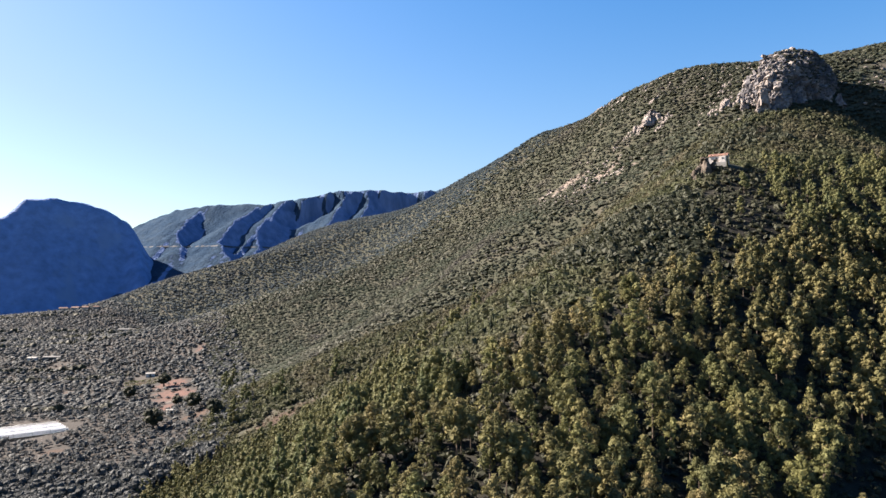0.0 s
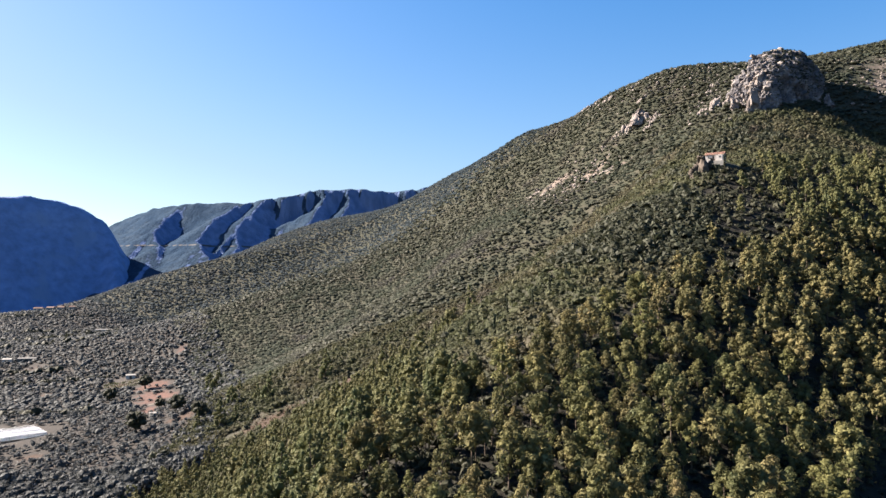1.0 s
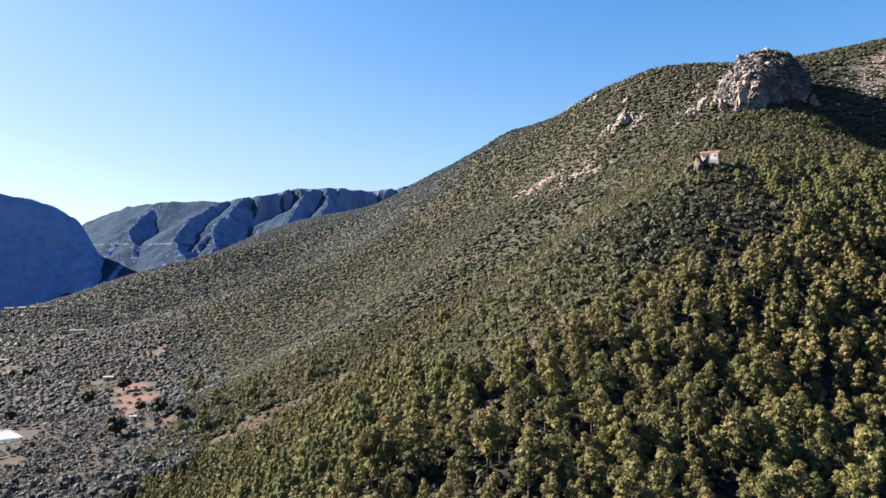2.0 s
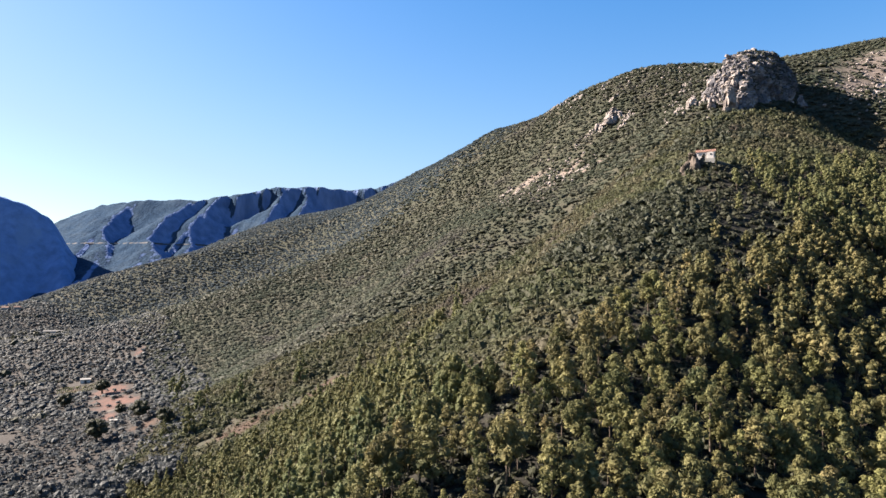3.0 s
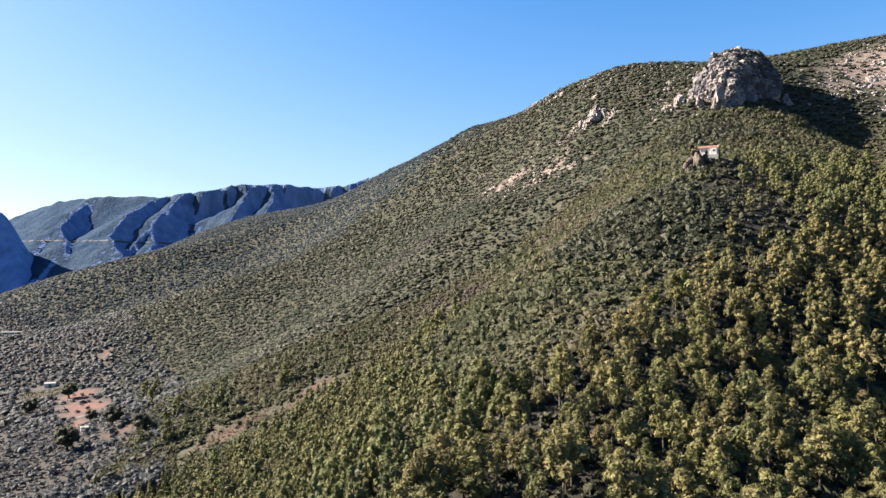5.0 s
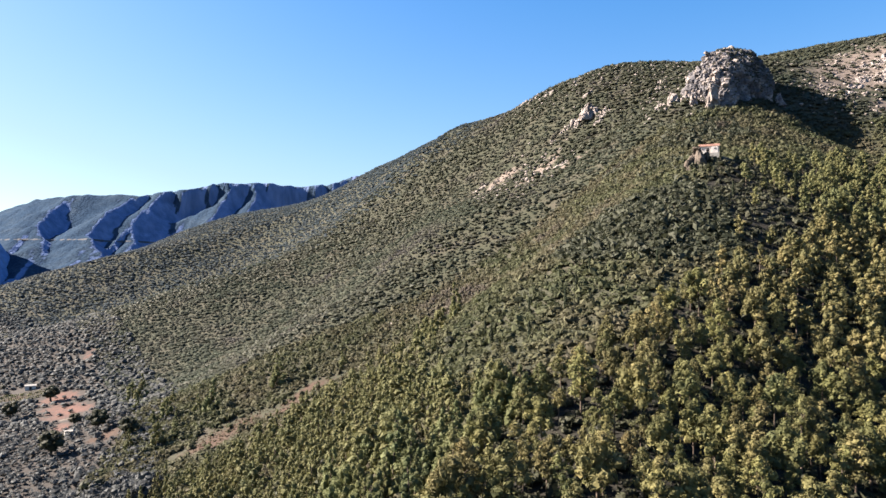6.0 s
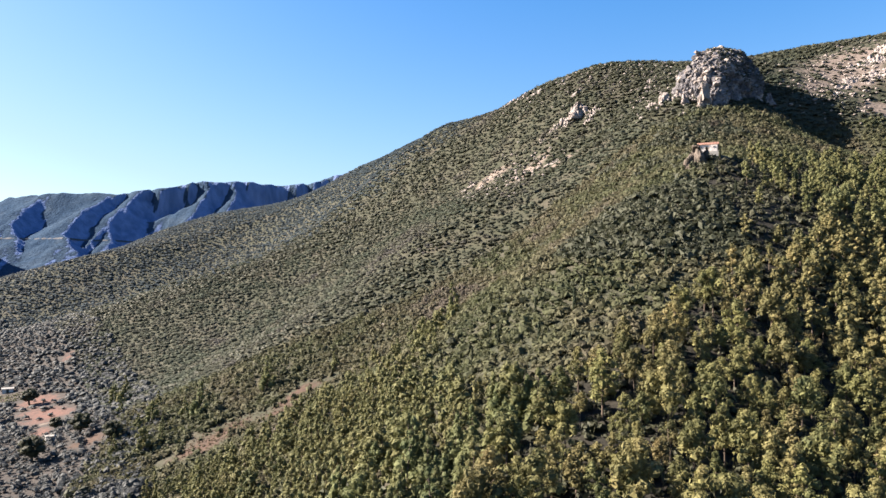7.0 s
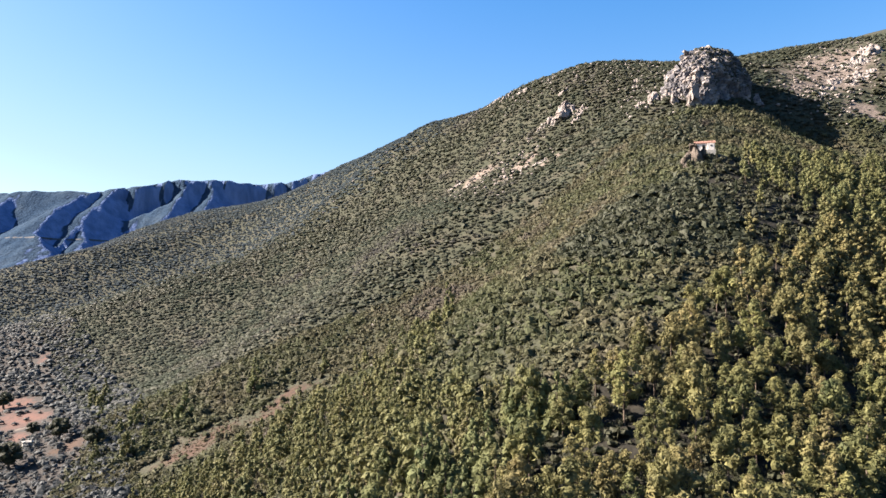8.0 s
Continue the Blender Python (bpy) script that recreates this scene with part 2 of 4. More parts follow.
def land(x, y):
    """The height of the ground."""
    x, y = np.asarray(x, float), np.asarray(y, float)
    u = x - slope_foot(y)
    k = np.interp(y, [0, 200, 500, 1200, 1600], [0.22, 0.38, 0.52, 0.36, 0.36])
    top = np.interp(y, [0, 200, 400, 700, 1200, 1600], [60, 110, 210, 330, 330, 300])
    rise = 28 * np.log1p(np.exp(np.clip(u / 28, -30, 30))) * k
    z = valley_floor(y) + top * np.tanh(rise / top)
    for hills, r in ((SPUR_HILLS, 62), (MID_HILLS, 62), (FAR_HILLS, 125)):
        for cx, cy, h in hills:
            z = z + h * np.exp(-((x - cx) ** 2 + (y - cy) ** 2) / (2 * r * r))
    for cx, cy, h, r in KNOLLS:
        z = z + h * np.exp(-((x - cx) ** 2 + (y - cy) ** 2) / (2 * r * r))
    high = np.clip(u / 90, 0, 1)
    gully = fbm(x * 0.28 + y * 0.12, y, 55, 3, 2)
    return z + high * (7.0 * gully + 2.0 * fbm(x, y, 18, 3, 5)) + 0.6 * fbm(x, y, 40, 2, 9)


def spot(x, y):
    return float(land(np.array([x]), np.array([y]))[0])


def steps(*spans):
    """Grid lines: (start, end, step), joined."""
    return np.unique(np.round(np.concatenate([np.arange(a, b, s) for a, b, s in spans]), 3))


def blot(x, y, cx, cy, rx, ry, turn=0.0):
    c, s = math.cos(radians(turn)), math.sin(radians(turn))
    a, b = (x - cx) * c + (y - cy) * s, -(x - cx) * s + (y - cy) * c
    return np.clip(1.3 - np.sqrt((a / rx) ** 2 + (b / ry) ** 2), 0, 1)


RED_FIELDS = [(-200, 520, 17, 44, 12), (-217, 562, 20, 22, 0), (-234, 668, 9, 14, 0), (-186, 472, 8, 13, 0)]
BROWN_SPOTS = [(-82, 386, 24, 17, 10), (-55, 379, 16, 9, 15), (-46, 393, 24, 11, 22), (-96, 376, 18, 13, 0), (-182, 333, 7, 9, 0), (-122, 318, 5, 8, 0), (-366, 662, 12, 16, 0), (-300, 560, 10, 14, 0), (-150, 430, 9, 12, 0), (-210, 380, 10, 10, 0), (-252, 575, 9, 16, 0)]
PALE_SPOTS = [(128, 572, 34, 18, 20), (112, 620, 26, 20, 30), (140, 545, 22, 10, 0), (390, 530, 34, 22, 20), (430, 560, 28, 26, 30), (400, 548, 75, 42, 25), (350, 520, 26, 12, 10), (372, 480, 20, 30, 10), (-190, 492, 4, 14, -60), (180, 790, 40, 16, 0), (-425, 933, 30, 5, 0)]


def soil(x, y):
    """How far red earth, brown earth and pale stony ground lie open."""
    wx, wy = x + 22 * fbm(x, y, 22, 3, 4), y + 26 * fbm(x, y, 22, 3, 8)
    red, brown, pale = np.zeros_like(x), np.zeros_like(x), np.zeros_like(x)
    for b in RED_FIELDS:
        red = np.maximum(red, 0.66 * blot(wx, wy, *b))
    for b in BROWN_SPOTS:
        brown = np.maximum(brown, 0.66 * blot(wx, wy, *b))
    for b in PALE_SPOTS:
        pale = np.maximum(pale, 0.7 * blot(wx, wy, *b))
    return red, brown, pale


def wood_edge(y):
    """West edge of the tall pine wood."""
    return np.interp(y, [90, 165, 175, 188, 203, 215, 222, 236, 256, 280, 310, 345], [-40, -24, -18, 0, 17, 42, 56, 76, 98, 108, 114, 130])


def wood_top(x):
    return np.interp(x, [100, 134, 163, 248, 330], [300, 326, 346, 384, 398])


def young_top(x):
    return np.interp(x, [-130, -96, -68, -36, -22, -12, -2, 10], [308, 328, 342, 352, 310, 250, 212, 195])


def in_wood(x, y):
    return (x > wood_edge(y)) & (y < wood_top(x))


def in_young(x, y):
    return (x <= wood_edge(y)) & (y < young_top(x)) & (x > -128)


def in_oaks(x, y):
    return ((x - 92) / 48) ** 2 + ((y - 284) / 36) ** 2 < 1


def build_ground():
    xs = steps((-4800, -1000, 200), (-1000, -700, 50), (-700, -320, 10), (-320, 480, 4.5), (480, 900, 15), (900, 4900, 250))
    ys = steps((-4800, -100, 250), (-100, 90, 12), (90, 640, 4.5), (640, 1400, 9), (1400, 2000, 40), (2000, 4900, 250))
    X, Y = np.meshgrid(xs, ys)
    x, y = X.ravel(), Y.ravel()
    z = land(x, y)
    nx, ny = len(xs), len(ys)
    i = (np.arange(ny - 1)[:, None] * nx + np.arange(nx - 1)).ravel()
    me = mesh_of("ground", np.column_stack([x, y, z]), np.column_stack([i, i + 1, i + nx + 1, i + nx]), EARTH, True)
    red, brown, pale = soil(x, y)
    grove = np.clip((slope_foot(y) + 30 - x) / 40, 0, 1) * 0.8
    for name, values in (("red", red), ("brown", brown), ("pale", pale), ("grove", grove), ("shaded_litter", 1.0 * in_wood(x, y) + 0.5 * in_young(x, y))):
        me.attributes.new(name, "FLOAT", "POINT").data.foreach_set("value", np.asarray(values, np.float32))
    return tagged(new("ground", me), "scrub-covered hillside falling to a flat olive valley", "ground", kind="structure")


build_ground()


# ---- the far mountains ----
def ridge_height(x, y, line, side, sharp=14.0, lee=None):
    """The height under a crest line of (x, y, z) that falls off sideways at the slope given, on its left by lee."""
    best = np.full(x.shape, -1e9)
    for (ax, ay, az), (bx, by, bz) in zip(line[:-1], line[1:]):
        dx, dy = bx - ax, by - ay
        t = np.clip(((x - ax) * dx + (y - ay) * dy) / (dx * dx + dy * dy), 0, 1)
        d = np.hypot(x - ax - t * dx, y - ay - t * dy)
        right = (x - ax) * dy - (y - ay) * dx > 0
        fall = np.where(right, side, lee or side)
        best = np.maximum(best, az + t * (bz - az) - fall * (np.sqrt(d * d + sharp * sharp) - sharp))
    return best


CREST = [(-1273, 2713, 296), (-1183, 2661, 321), (-974, 2532, 361), (-834, 2444, 366), (-677, 2394, 372), (-619, 2377, 365), (-548, 2377, 376), (-460, 2386, 393), (-389, 2396, 415), (-280, 2413, 419), (-169, 2449, 422), (-112, 2473, 417), (-14, 2480, 433), (86, 2496, 464), (228, 2496, 522)]
SPUR_ONE = [(-840, 2435, 360), (-850, 2317, 313), (-848, 2199, 254), (-790, 2094, 201), (-782, 1916, 107), (-811, 1782, 38)]
SPUR_THREE = [(-556, 2376, 372), (-572, 2300, 318), (-590, 2215, 258), (-566, 2140, 205)]
SPUR_FOUR = [(-338, 2405, 416), (-352, 2345, 352), (-372, 2270, 290)]
SPUR_FIVE = [(-258, 2418, 419), (-262, 2362, 362), (-270, 2290, 300)]
SPUR_TWO = [(-637, 2379, 363), (-659, 2264, 305), (-693, 2111, 214), (-658, 2067, 204), (-662, 1960, 145)]
LEFT_CREST = [(-1395, 1660, 136), (-1228, 1707, 193), (-1147, 1793, 261), (-1136, 1822, 283), (-1117, 1850, 317), (-1067, 1910, 324), (-1015, 1960, 319), (-965, 1991, 299), (-922, 2013, 275), (-852, 1938, 172), (-818, 1892, 120), (-800, 1830, 60)]


def soft_max(a, b, s):
    m = np.maximum(a, b)
    return m + s * np.log(np.exp((a - m) / s) + np.exp((b - m) / s))


def cliff_land(x, y):
    wob = 36 * fbm(x, y, 160, 3, 3)
    a = ridge_height(x + wob, y + 0.6 * wob, CREST, 0.95, 24)
    # a wall of columns below the eastern crest, with scree under it
    rib = 90 * np.abs(fbm(x, 0.2 * y, 80, 3, 10)) + 44 * fbm(x, 0.3 * y, 34, 3, 7)
    face = np.clip((-(y + rib) + np.interp(x, [p[0] for p in CREST], [p[1] for p in CREST])) / 22, 0, 3)
    east = np.clip((x + 640) / 90, 0, 1)
    a = a - east * 88 * np.clip(face, 0, 1) ** 0.8 + east * 22 * np.clip(face - 1, 0, 2)
    for line, west, lee in ((SPUR_ONE, 0.60, 0.92), (SPUR_TWO, 0.60, 0.92), (SPUR_THREE, 0.7, 0.98), (SPUR_FOUR, 0.9, 1.15), (SPUR_FIVE, 0.9, 1.2)):
        a = soft_max(a, ridge_height(x + 0.5 * wob, y + 0.3 * wob, line, west, 7, lee), 3.0)
    # broken bands of rock and small ribs down every face
    return a + 16 * fbm(x, y, 60, 4, 6) + 10 * np.abs(fbm(x, 0.35 * y, 42, 3, 9)) + 5 * fbm(x, y, 14, 2, 12)


def mountain_land(x, y):
    wob = 30 * fbm(x, y, 150, 3, 8)
    return ridge_height(x + wob, y + wob, LEFT_CREST, 1.6, 8) + 24 * fbm(x, y, 90, 4, 11)


def far_range(name, label, fn, xs, ys, pale_from, mat):
    X, Y = np.meshgrid(xs, ys)
    x, y = X.ravel(), Y.ravel()
    z = np.maximum(fn(x, y), valley_floor(y) - 12)
    Z = z.reshape(X.shape)
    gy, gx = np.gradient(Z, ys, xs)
    nx, ny = len(xs), len(ys)
    i = (np.arange(ny - 1)[:, None] * nx + np.arange(nx - 1)).ravel()
    me = mesh_of(name, np.column_stack([x, y, z]), np.column_stack([i, i + 1, i + nx + 1, i + nx]), mat, True)
    shade_side = (0.35 * gy - 0.9 * gx).ravel()          # slopes turned from the sun, painted paler to lift their shade like haze
    bare = np.clip((shade_side - pale_from) / 0.5, 0, 0.75) + 0.15 * fbm(x, 0.12 * y, 26, 3, 4)
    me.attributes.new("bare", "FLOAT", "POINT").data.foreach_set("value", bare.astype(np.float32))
    return tagged(new(name, me), label, "mountain", kind="structure")


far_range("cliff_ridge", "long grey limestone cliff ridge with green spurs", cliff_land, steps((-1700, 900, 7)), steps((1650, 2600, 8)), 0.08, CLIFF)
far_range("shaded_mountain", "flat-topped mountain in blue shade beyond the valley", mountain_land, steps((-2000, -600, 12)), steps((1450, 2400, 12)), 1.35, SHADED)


# ---- plants: shapes ----
def ico():
    p = (1 + 5 ** 0.5) / 2
    v = np.array([(-1, p, 0), (1, p, 0), (-1, -p, 0), (1, -p, 0), (0, -1, p), (0, 1, p), (0, -1, -p), (0, 1, -p), (p, 0, -1), (p, 0, 1), (-p, 0, -1), (-p, 0, 1)], float)
    h = bmesh.new()
    for c in v:
        h.verts.new(c)
    r = bmesh.ops.convex_hull(h, input=list(h.verts))
    h.verts.index_update()
    f = np.array([[w.index for w in face.verts] for face in h.faces])
    h.free()
    return v / np.linalg.norm(v[0]), f


ICO_V, ICO_F = ico()


def clump(rng, r, leaves, flat=0.75, leaf=0.3, rugged=0.46, core_size=0.6):
    """A tuft of foliage: a small uneven core inside a shell of loose sprays, which point outwards and a little up."""
    core = ICO_V * (r * (core_size + 0.12 - 0.6 * rugged + 0.6 * rugged * rng.rand(12, 1))) * (1, 1, flat)
    d = rng.normal(size=(leaves, 3))
    d[:, 2] += 0.25
    d /= np.linalg.norm(d, axis=1)[:, None]
    d[:, 2] = np.where(d[:, 2] < -0.5, -d[:, 2], d[:, 2])
    mid = d * (r * (0.64 + 0.32 * rng.rand(leaves, 1))) * (1, 1, flat)
    off = rng.normal(size=(leaves, 3, 3))
    off -= 0.78 * (off * d[:, None, :]).sum(2)[:, :, None] * d[:, None, :]
    off[:, 2] += 0.25 * d + (0, 0, 0.25)
    corners = mid[:, None, :] + off * (r * leaf * 0.62)
    v = np.concatenate([core, corners.reshape(-1, 3)])
    f = np.concatenate([ICO_F, 12 + np.arange(leaves * 3).reshape(-1, 3)])
    return v, f


def merged(pieces):
    vs, fs, n = [], [], 0
    for v, f in pieces:
        vs.append(v)
        fs.append(f + n)
        n += len(v)
    return np.concatenate(vs), np.concatenate(fs)


def tube(path, radii, sides=6):
    """A tapered limb along a path, as triangles."""
    path = np.asarray(path, float)
    vs, fs = [], []
    for k, (p, r) in enumerate(zip(path, radii)):
        d = path[min(k + 1, len(path) - 1)] - path[max(k - 1, 0)]
        d /= np.linalg.norm(d)
        a = np.cross(d, (0.3, 0.9, 0.2))
        a /= np.linalg.norm(a)
        b = np.cross(d, a)
        ang = np.arange(sides) * 2 * np.pi / sides
        vs.append(p + r * (np.cos(ang)[:, None] * a + np.sin(ang)[:, None] * b))
    for k in range(len(path) - 1):
        for s in range(sides):
            q, w = k * sides + s, k * sides + (s + 1) % sides
            fs += [(q, w, w + sides), (q, w + sides, q + sides)]
    return np.concatenate(vs), np.array(fs)


def pine_shape(rng, tall, wide, clumps, leaves, bare=0.3, leaf=0.5, limbs=True, plump=0.30, cone=False, rugged=0.46, core=0.62):
    """Wood and crown of an Aleppo pine: a leaning trunk, upswept limbs, rounded tufts that close into a billowing crown."""
    lean = rng.normal(size=2) * 0.05 * tall
    def axis(h):
        return np.array([lean[0] * h * h, lean[1] * h * h, tall * h])
    wood = [tube([axis(h) - (0, 0, 0.6 if h == 0 else 0) for h in (0, 0.25, 0.5, 0.75, 0.97)], [0.020 * tall, 0.016 * tall, 0.013 * tall, 0.008 * tall, 0.003 * tall], 5)]
    crown = []
    side = rng.rand() * 6.28
    for k in range(clumps):
        t = (k + 0.5) / clumps
        h = bare + (1 - bare) * t
        reach = wide * math.sin(math.pi * (0.16 + 0.78 * t ** 0.9)) * (0.42 + 0.42 * rng.rand())
        if cone:
            reach = wide * (0.08 + 0.72 * (1 - t)) * (0.5 + 0.4 * rng.rand())
        ang = k * 2.4 + rng.normal() * 0.5
        reach *= 1 + 0.3 * math.cos(ang - side)
        root = axis(max(0.15, h - 0.14))
        end = axis(h) + np.array([math.cos(ang) * reach, math.sin(ang) * reach, 0.10 * reach - 0.03 * tall])
        if limbs and k % 3 == 0:
            wood.append(tube([root, 0.5 * (root + end) - (0, 0, 0.1), end], [0.007 * tall, 0.005 * tall, 0.002 * tall], 3))
        r = (plump + 0.16 * rng.rand()) * wide * (1.08 - 0.3 * t)
        v, f = clump(rng, r * (1.05 - 0.55 * t if cone else 1.0), leaves, 1.15 if cone else 0.92, leaf, rugged, core)
        crown.append((v + end, f))
    for h in (0.3, 0.55, 0.78):
        if not cone:
            v, f = clump(rng, 0.40 * wide, leaves // 2, 1.2, leaf, rugged)
            crown.append((v + axis(bare + (1 - bare) * h), f))
    v, f = clump(rng, (0.17 if cone else 0.27) * wide, leaves, 1.5 if cone else 1.0, leaf, 0.5, core)
    crown.append((v + axis(0.985), f))
    return merged(wood), merged(crown)


def bush_shape(rng, leaves, lumps=1, core_size=0.72, leaf=0.42):
    """An uneven bush, open underneath where it sits in the ground."""
    got = []
    for k in range(lumps):
        v, f = clump(rng, 1.25 if k == 0 else 0.85, leaves, 0.8, leaf, 0.75, core_size)
        f = f[(v[f][:, :, 2].max(1) > 0.05)]
        off = (0, 0, 0.35) if k == 0 else (rng.normal() * 0.6, rng.normal() * 0.6, 0.3 + 0.3 * rng.rand())
        got.append((v + off, f))
    return merged(got)


def spread(shapes, places, scales, turns, rng):
    """Joins many copies of a few shapes into one pair of arrays."""
    pick = rng.randint(len(shapes), size=len(places))
    vs, fs, n = [], [], 0
    for k, (v, f) in enumerate(shapes):
        sel = np.nonzero(pick == k)[0]
        if not len(sel):
            continue
        c, s = np.cos(turns[sel])[:, None], np.sin(turns[sel])[:, None]
        q = v[None] * scales[sel][:, None, :]
        out = np.stack([q[..., 0] * c - q[..., 1] * s, q[..., 0] * s + q[..., 1] * c, q[..., 2]], -1) + places[sel][:, None, :]
        vs.append(out.reshape(-1, 3))
        fs.append((f[None] + n + (np.arange(len(sel)) * len(v))[:, None, None]).reshape(-1, 3))
        n += len(sel) * len(v)
    return np.concatenate(vs), np.concatenate(fs)


def scatter(x0, x1, y0, y1, step, rng, jitter=0.6):
    gx, gy = np.meshgrid(np.arange(x0, x1, step), np.arange(y0, y1, step * 0.9))
    gx = gx + (np.arange(gx.shape[0]) % 2)[:, None] * step * 0.5
    x, y = gx.ravel(), gy.ravel()
    return x + rng.uniform(-jitter, jitter, x.size) * step, y + rng.uniform(-jitter, jitter, x.size) * step


# ---- plants: where they grow ----
def seen_side(x, y):
    """The part of the land that the flight looks over."""
    crest = np.interp(x, [-600, -414, -255, -85, 54, 135, 172, 268, 459, 624], [1150, 1240, 1400, 1500, 1310, 1010, 815, 790, 745, 765])
    return (x < 1.05 * (y - 59) - 40) & (x > -0.66 * y - 20) & (y < crest + 20)


def in_sight(x, y):
    """False close under the flight, where nothing is looked at."""
    z = 75 - land(x, y)
    return (z < 0.34 * np.hypot(x, y)) | (z < 0.34 * np.hypot(x + 54, y - 59))


rng = np.random.RandomState(21)
full = [pine_shape(rng, t, w, n, 62, c, 0.37, plump=p, core=0.52) for t, w, n, c, p in ((12.0, 3.1, 15, 0.30, 0.32), (11.0, 3.4, 15, 0.36, 0.31), (13.5, 3.0, 17, 0.34, 0.31), (10.0, 3.2, 14, 0.24, 0.33), (11.5, 3.8, 15, 0.46, 0.29), (9.0, 3.0, 13, 0.16, 0.34), (13.0, 2.6, 16, 0.26, 0.34), (12.4, 3.5, 14, 0.52, 0.30))]
slim = [pine_shape(rng, t, w, n, 44, c, 0.36, True, p, cone, 0.5, 0.72) for t, w, n, c, cone, p in ((9.0, 3.3, 16, 0.04, True, 0.32), (8.0, 3.2, 13, 0.06, False, 0.33), (10.0, 3.3, 17, 0.05, True, 0.31), (7.2, 3.3, 13, 0.04, True, 0.34), (8.6, 2.8, 15, 0.05, True, 0.34))]

ax, ay = scatter(-130, 420, 100, 400, 5.6, rng, 0.45)
bx, by = scatter(-130, 140, 100, 372, 5.2, rng, 0.5)
crest = ((bx + 14) / 24) ** 2 + ((by - 322) / 44) ** 2 < 1     # a few bright pines along the spur's crest
ka, kb = in_wood(ax, ay) & (rng.rand(len(ax)) < 0.76), in_young(bx, by) | (crest & (rng.rand(len(bx)) < 0.22))
px, py = np.concatenate([ax[ka], bx[kb]]), np.concatenate([ay[ka], by[kb]])
keep = in_sight(px, py) & seen_side(px, py + 60)
px, py = px[keep], py[keep]
wood = in_wood(px, py)
gaps = fbm(px, py, 34, 2, 12)
keep = np.where(wood, gaps > -0.24, fbm(px, py, 15, 2, 14) > -0.22) & ~(in_oaks(px, py) & (rng.rand(len(px)) < 0.75))
keep &= ~((abs(px - 136) < 15) & (py > 312) & (py < 348))
keep &= ~(wood & (py > 272) & (rng.rand(len(px)) < 0.35))
px, py, wood = px[keep], py[keep], wood[keep]
order = np.argsort(np.minimum(np.hypot(px, py), np.hypot(px + 54, py - 59)))
px, py, wood = px[order], py[order], wood[order]
pz = land(px, py)


protos = {}


def build_pines():
    """The front of the wood tree by tree, the rest of it as one stand."""
    near = [k for k in range(len(px)) if wood[k]][:300] + [k for k in range(len(px)) if not wood[k]][:200]
    for k in near:
        kind = "tall" if wood[k] else "slim"
        shapes = full if wood[k] else slim
        v = rng.randint(len(shapes))
        size = rng.uniform(0.66, 1.15) if wood[k] else rng.uniform(0.65, 1.3)
        m = pose(px[k], py[k], pz[k] - 0.2, 0, 0, rng.uniform(0, 360)) @ Matrix.Diagonal((size * rng.uniform(0.9, 1.12), size, size, 1))
        if (kind, v) in protos:
            copy_thing(protos[kind, v], m)
            continue
        (tv, tf), (cv, cf) = shapes[v]
        tree = new("pine_tree" if kind == "tall" else "young_pine")
        tree.matrix_world = m
        part("trunk", mesh_of("trunk", tv, tf, BARK, True), tree, "thin grey-brown pine trunk and limbs")
        part("crown", mesh_of("crown", cv, cf, PINE if kind == "tall" else YOUNG), tree)
        tagged(tree, "tall pine with tufted yellow-green crown in the hillside wood" if kind == "tall" else "slender young bright green pine at the wood's edge", "pine tree" if kind == "tall" else "young pine", "tall pines on the spur" if kind == "tall" else "young pines on the spur")
        protos[kind, v] = tree
    return np.setdiff1d(np.arange(len(px)), near)


rest = build_pines()
lite = [pine_shape(rng, t, w, n, 22, c, 0.48, False, 0.37, core=0.66) for t, w, n, c in ((11.5, 3.2, 11, 0.28), (10.8, 3.5, 10, 0.34), (12.6, 3.0, 11, 0.32), (9.6, 3.2, 10, 0.20))]
lite_slim = [pine_shape(rng, t, w, n, 19, c, 0.50, False, 0.36, cone, 0.55, 0.70) for t, w, n, c, cone in ((8.8, 3.2, 10, 0.04, True), (8.0, 3.2, 9, 0.06, False), (9.8, 3.2, 11, 0.05, True), (7.0, 3.2, 9, 0.04, True))]


def stand(name, label, sel, shapes, leaf_mat, small, big):
    p = np.column_stack([px[sel], py[sel], pz[sel] - 0.2])
    sc = rng.uniform(small, big, len(sel))[:, None] * np.ones((1, 3))
    tn = rng.uniform(0, 6.28, len(sel))
    state = rng.get_state()
    top = new(name)
    tagged(top, label, "woodland", kind="stuff")
    v, f = spread([s[1] for s in shapes], p, sc, tn, rng)
    part("crowns", mesh_of("crowns", v, f, leaf_mat), top)
    rng.set_state(state)
    v, f = spread([s[0] for s in shapes], p, sc, tn, rng)
    part("trunks", mesh_of("trunks", v, f, BARK, True), top)


tall, high_up = rest[wood[rest]], py[rest[wood[rest]]] > 272
stand("pine_wood", "dense pine wood with dark gaps on the spur", tall[~high_up], lite, PINE, 0.66, 1.12)
stand("upper_pine_wood", "greener open pine wood below the chapel", tall[high_up], lite, YOUNG, 0.6, 1.05)
stand("young_pine_wood", "bright green young pines on the spur's flank", rest[~wood[rest]], lite_slim, YOUNG, 0.65, 1.3)


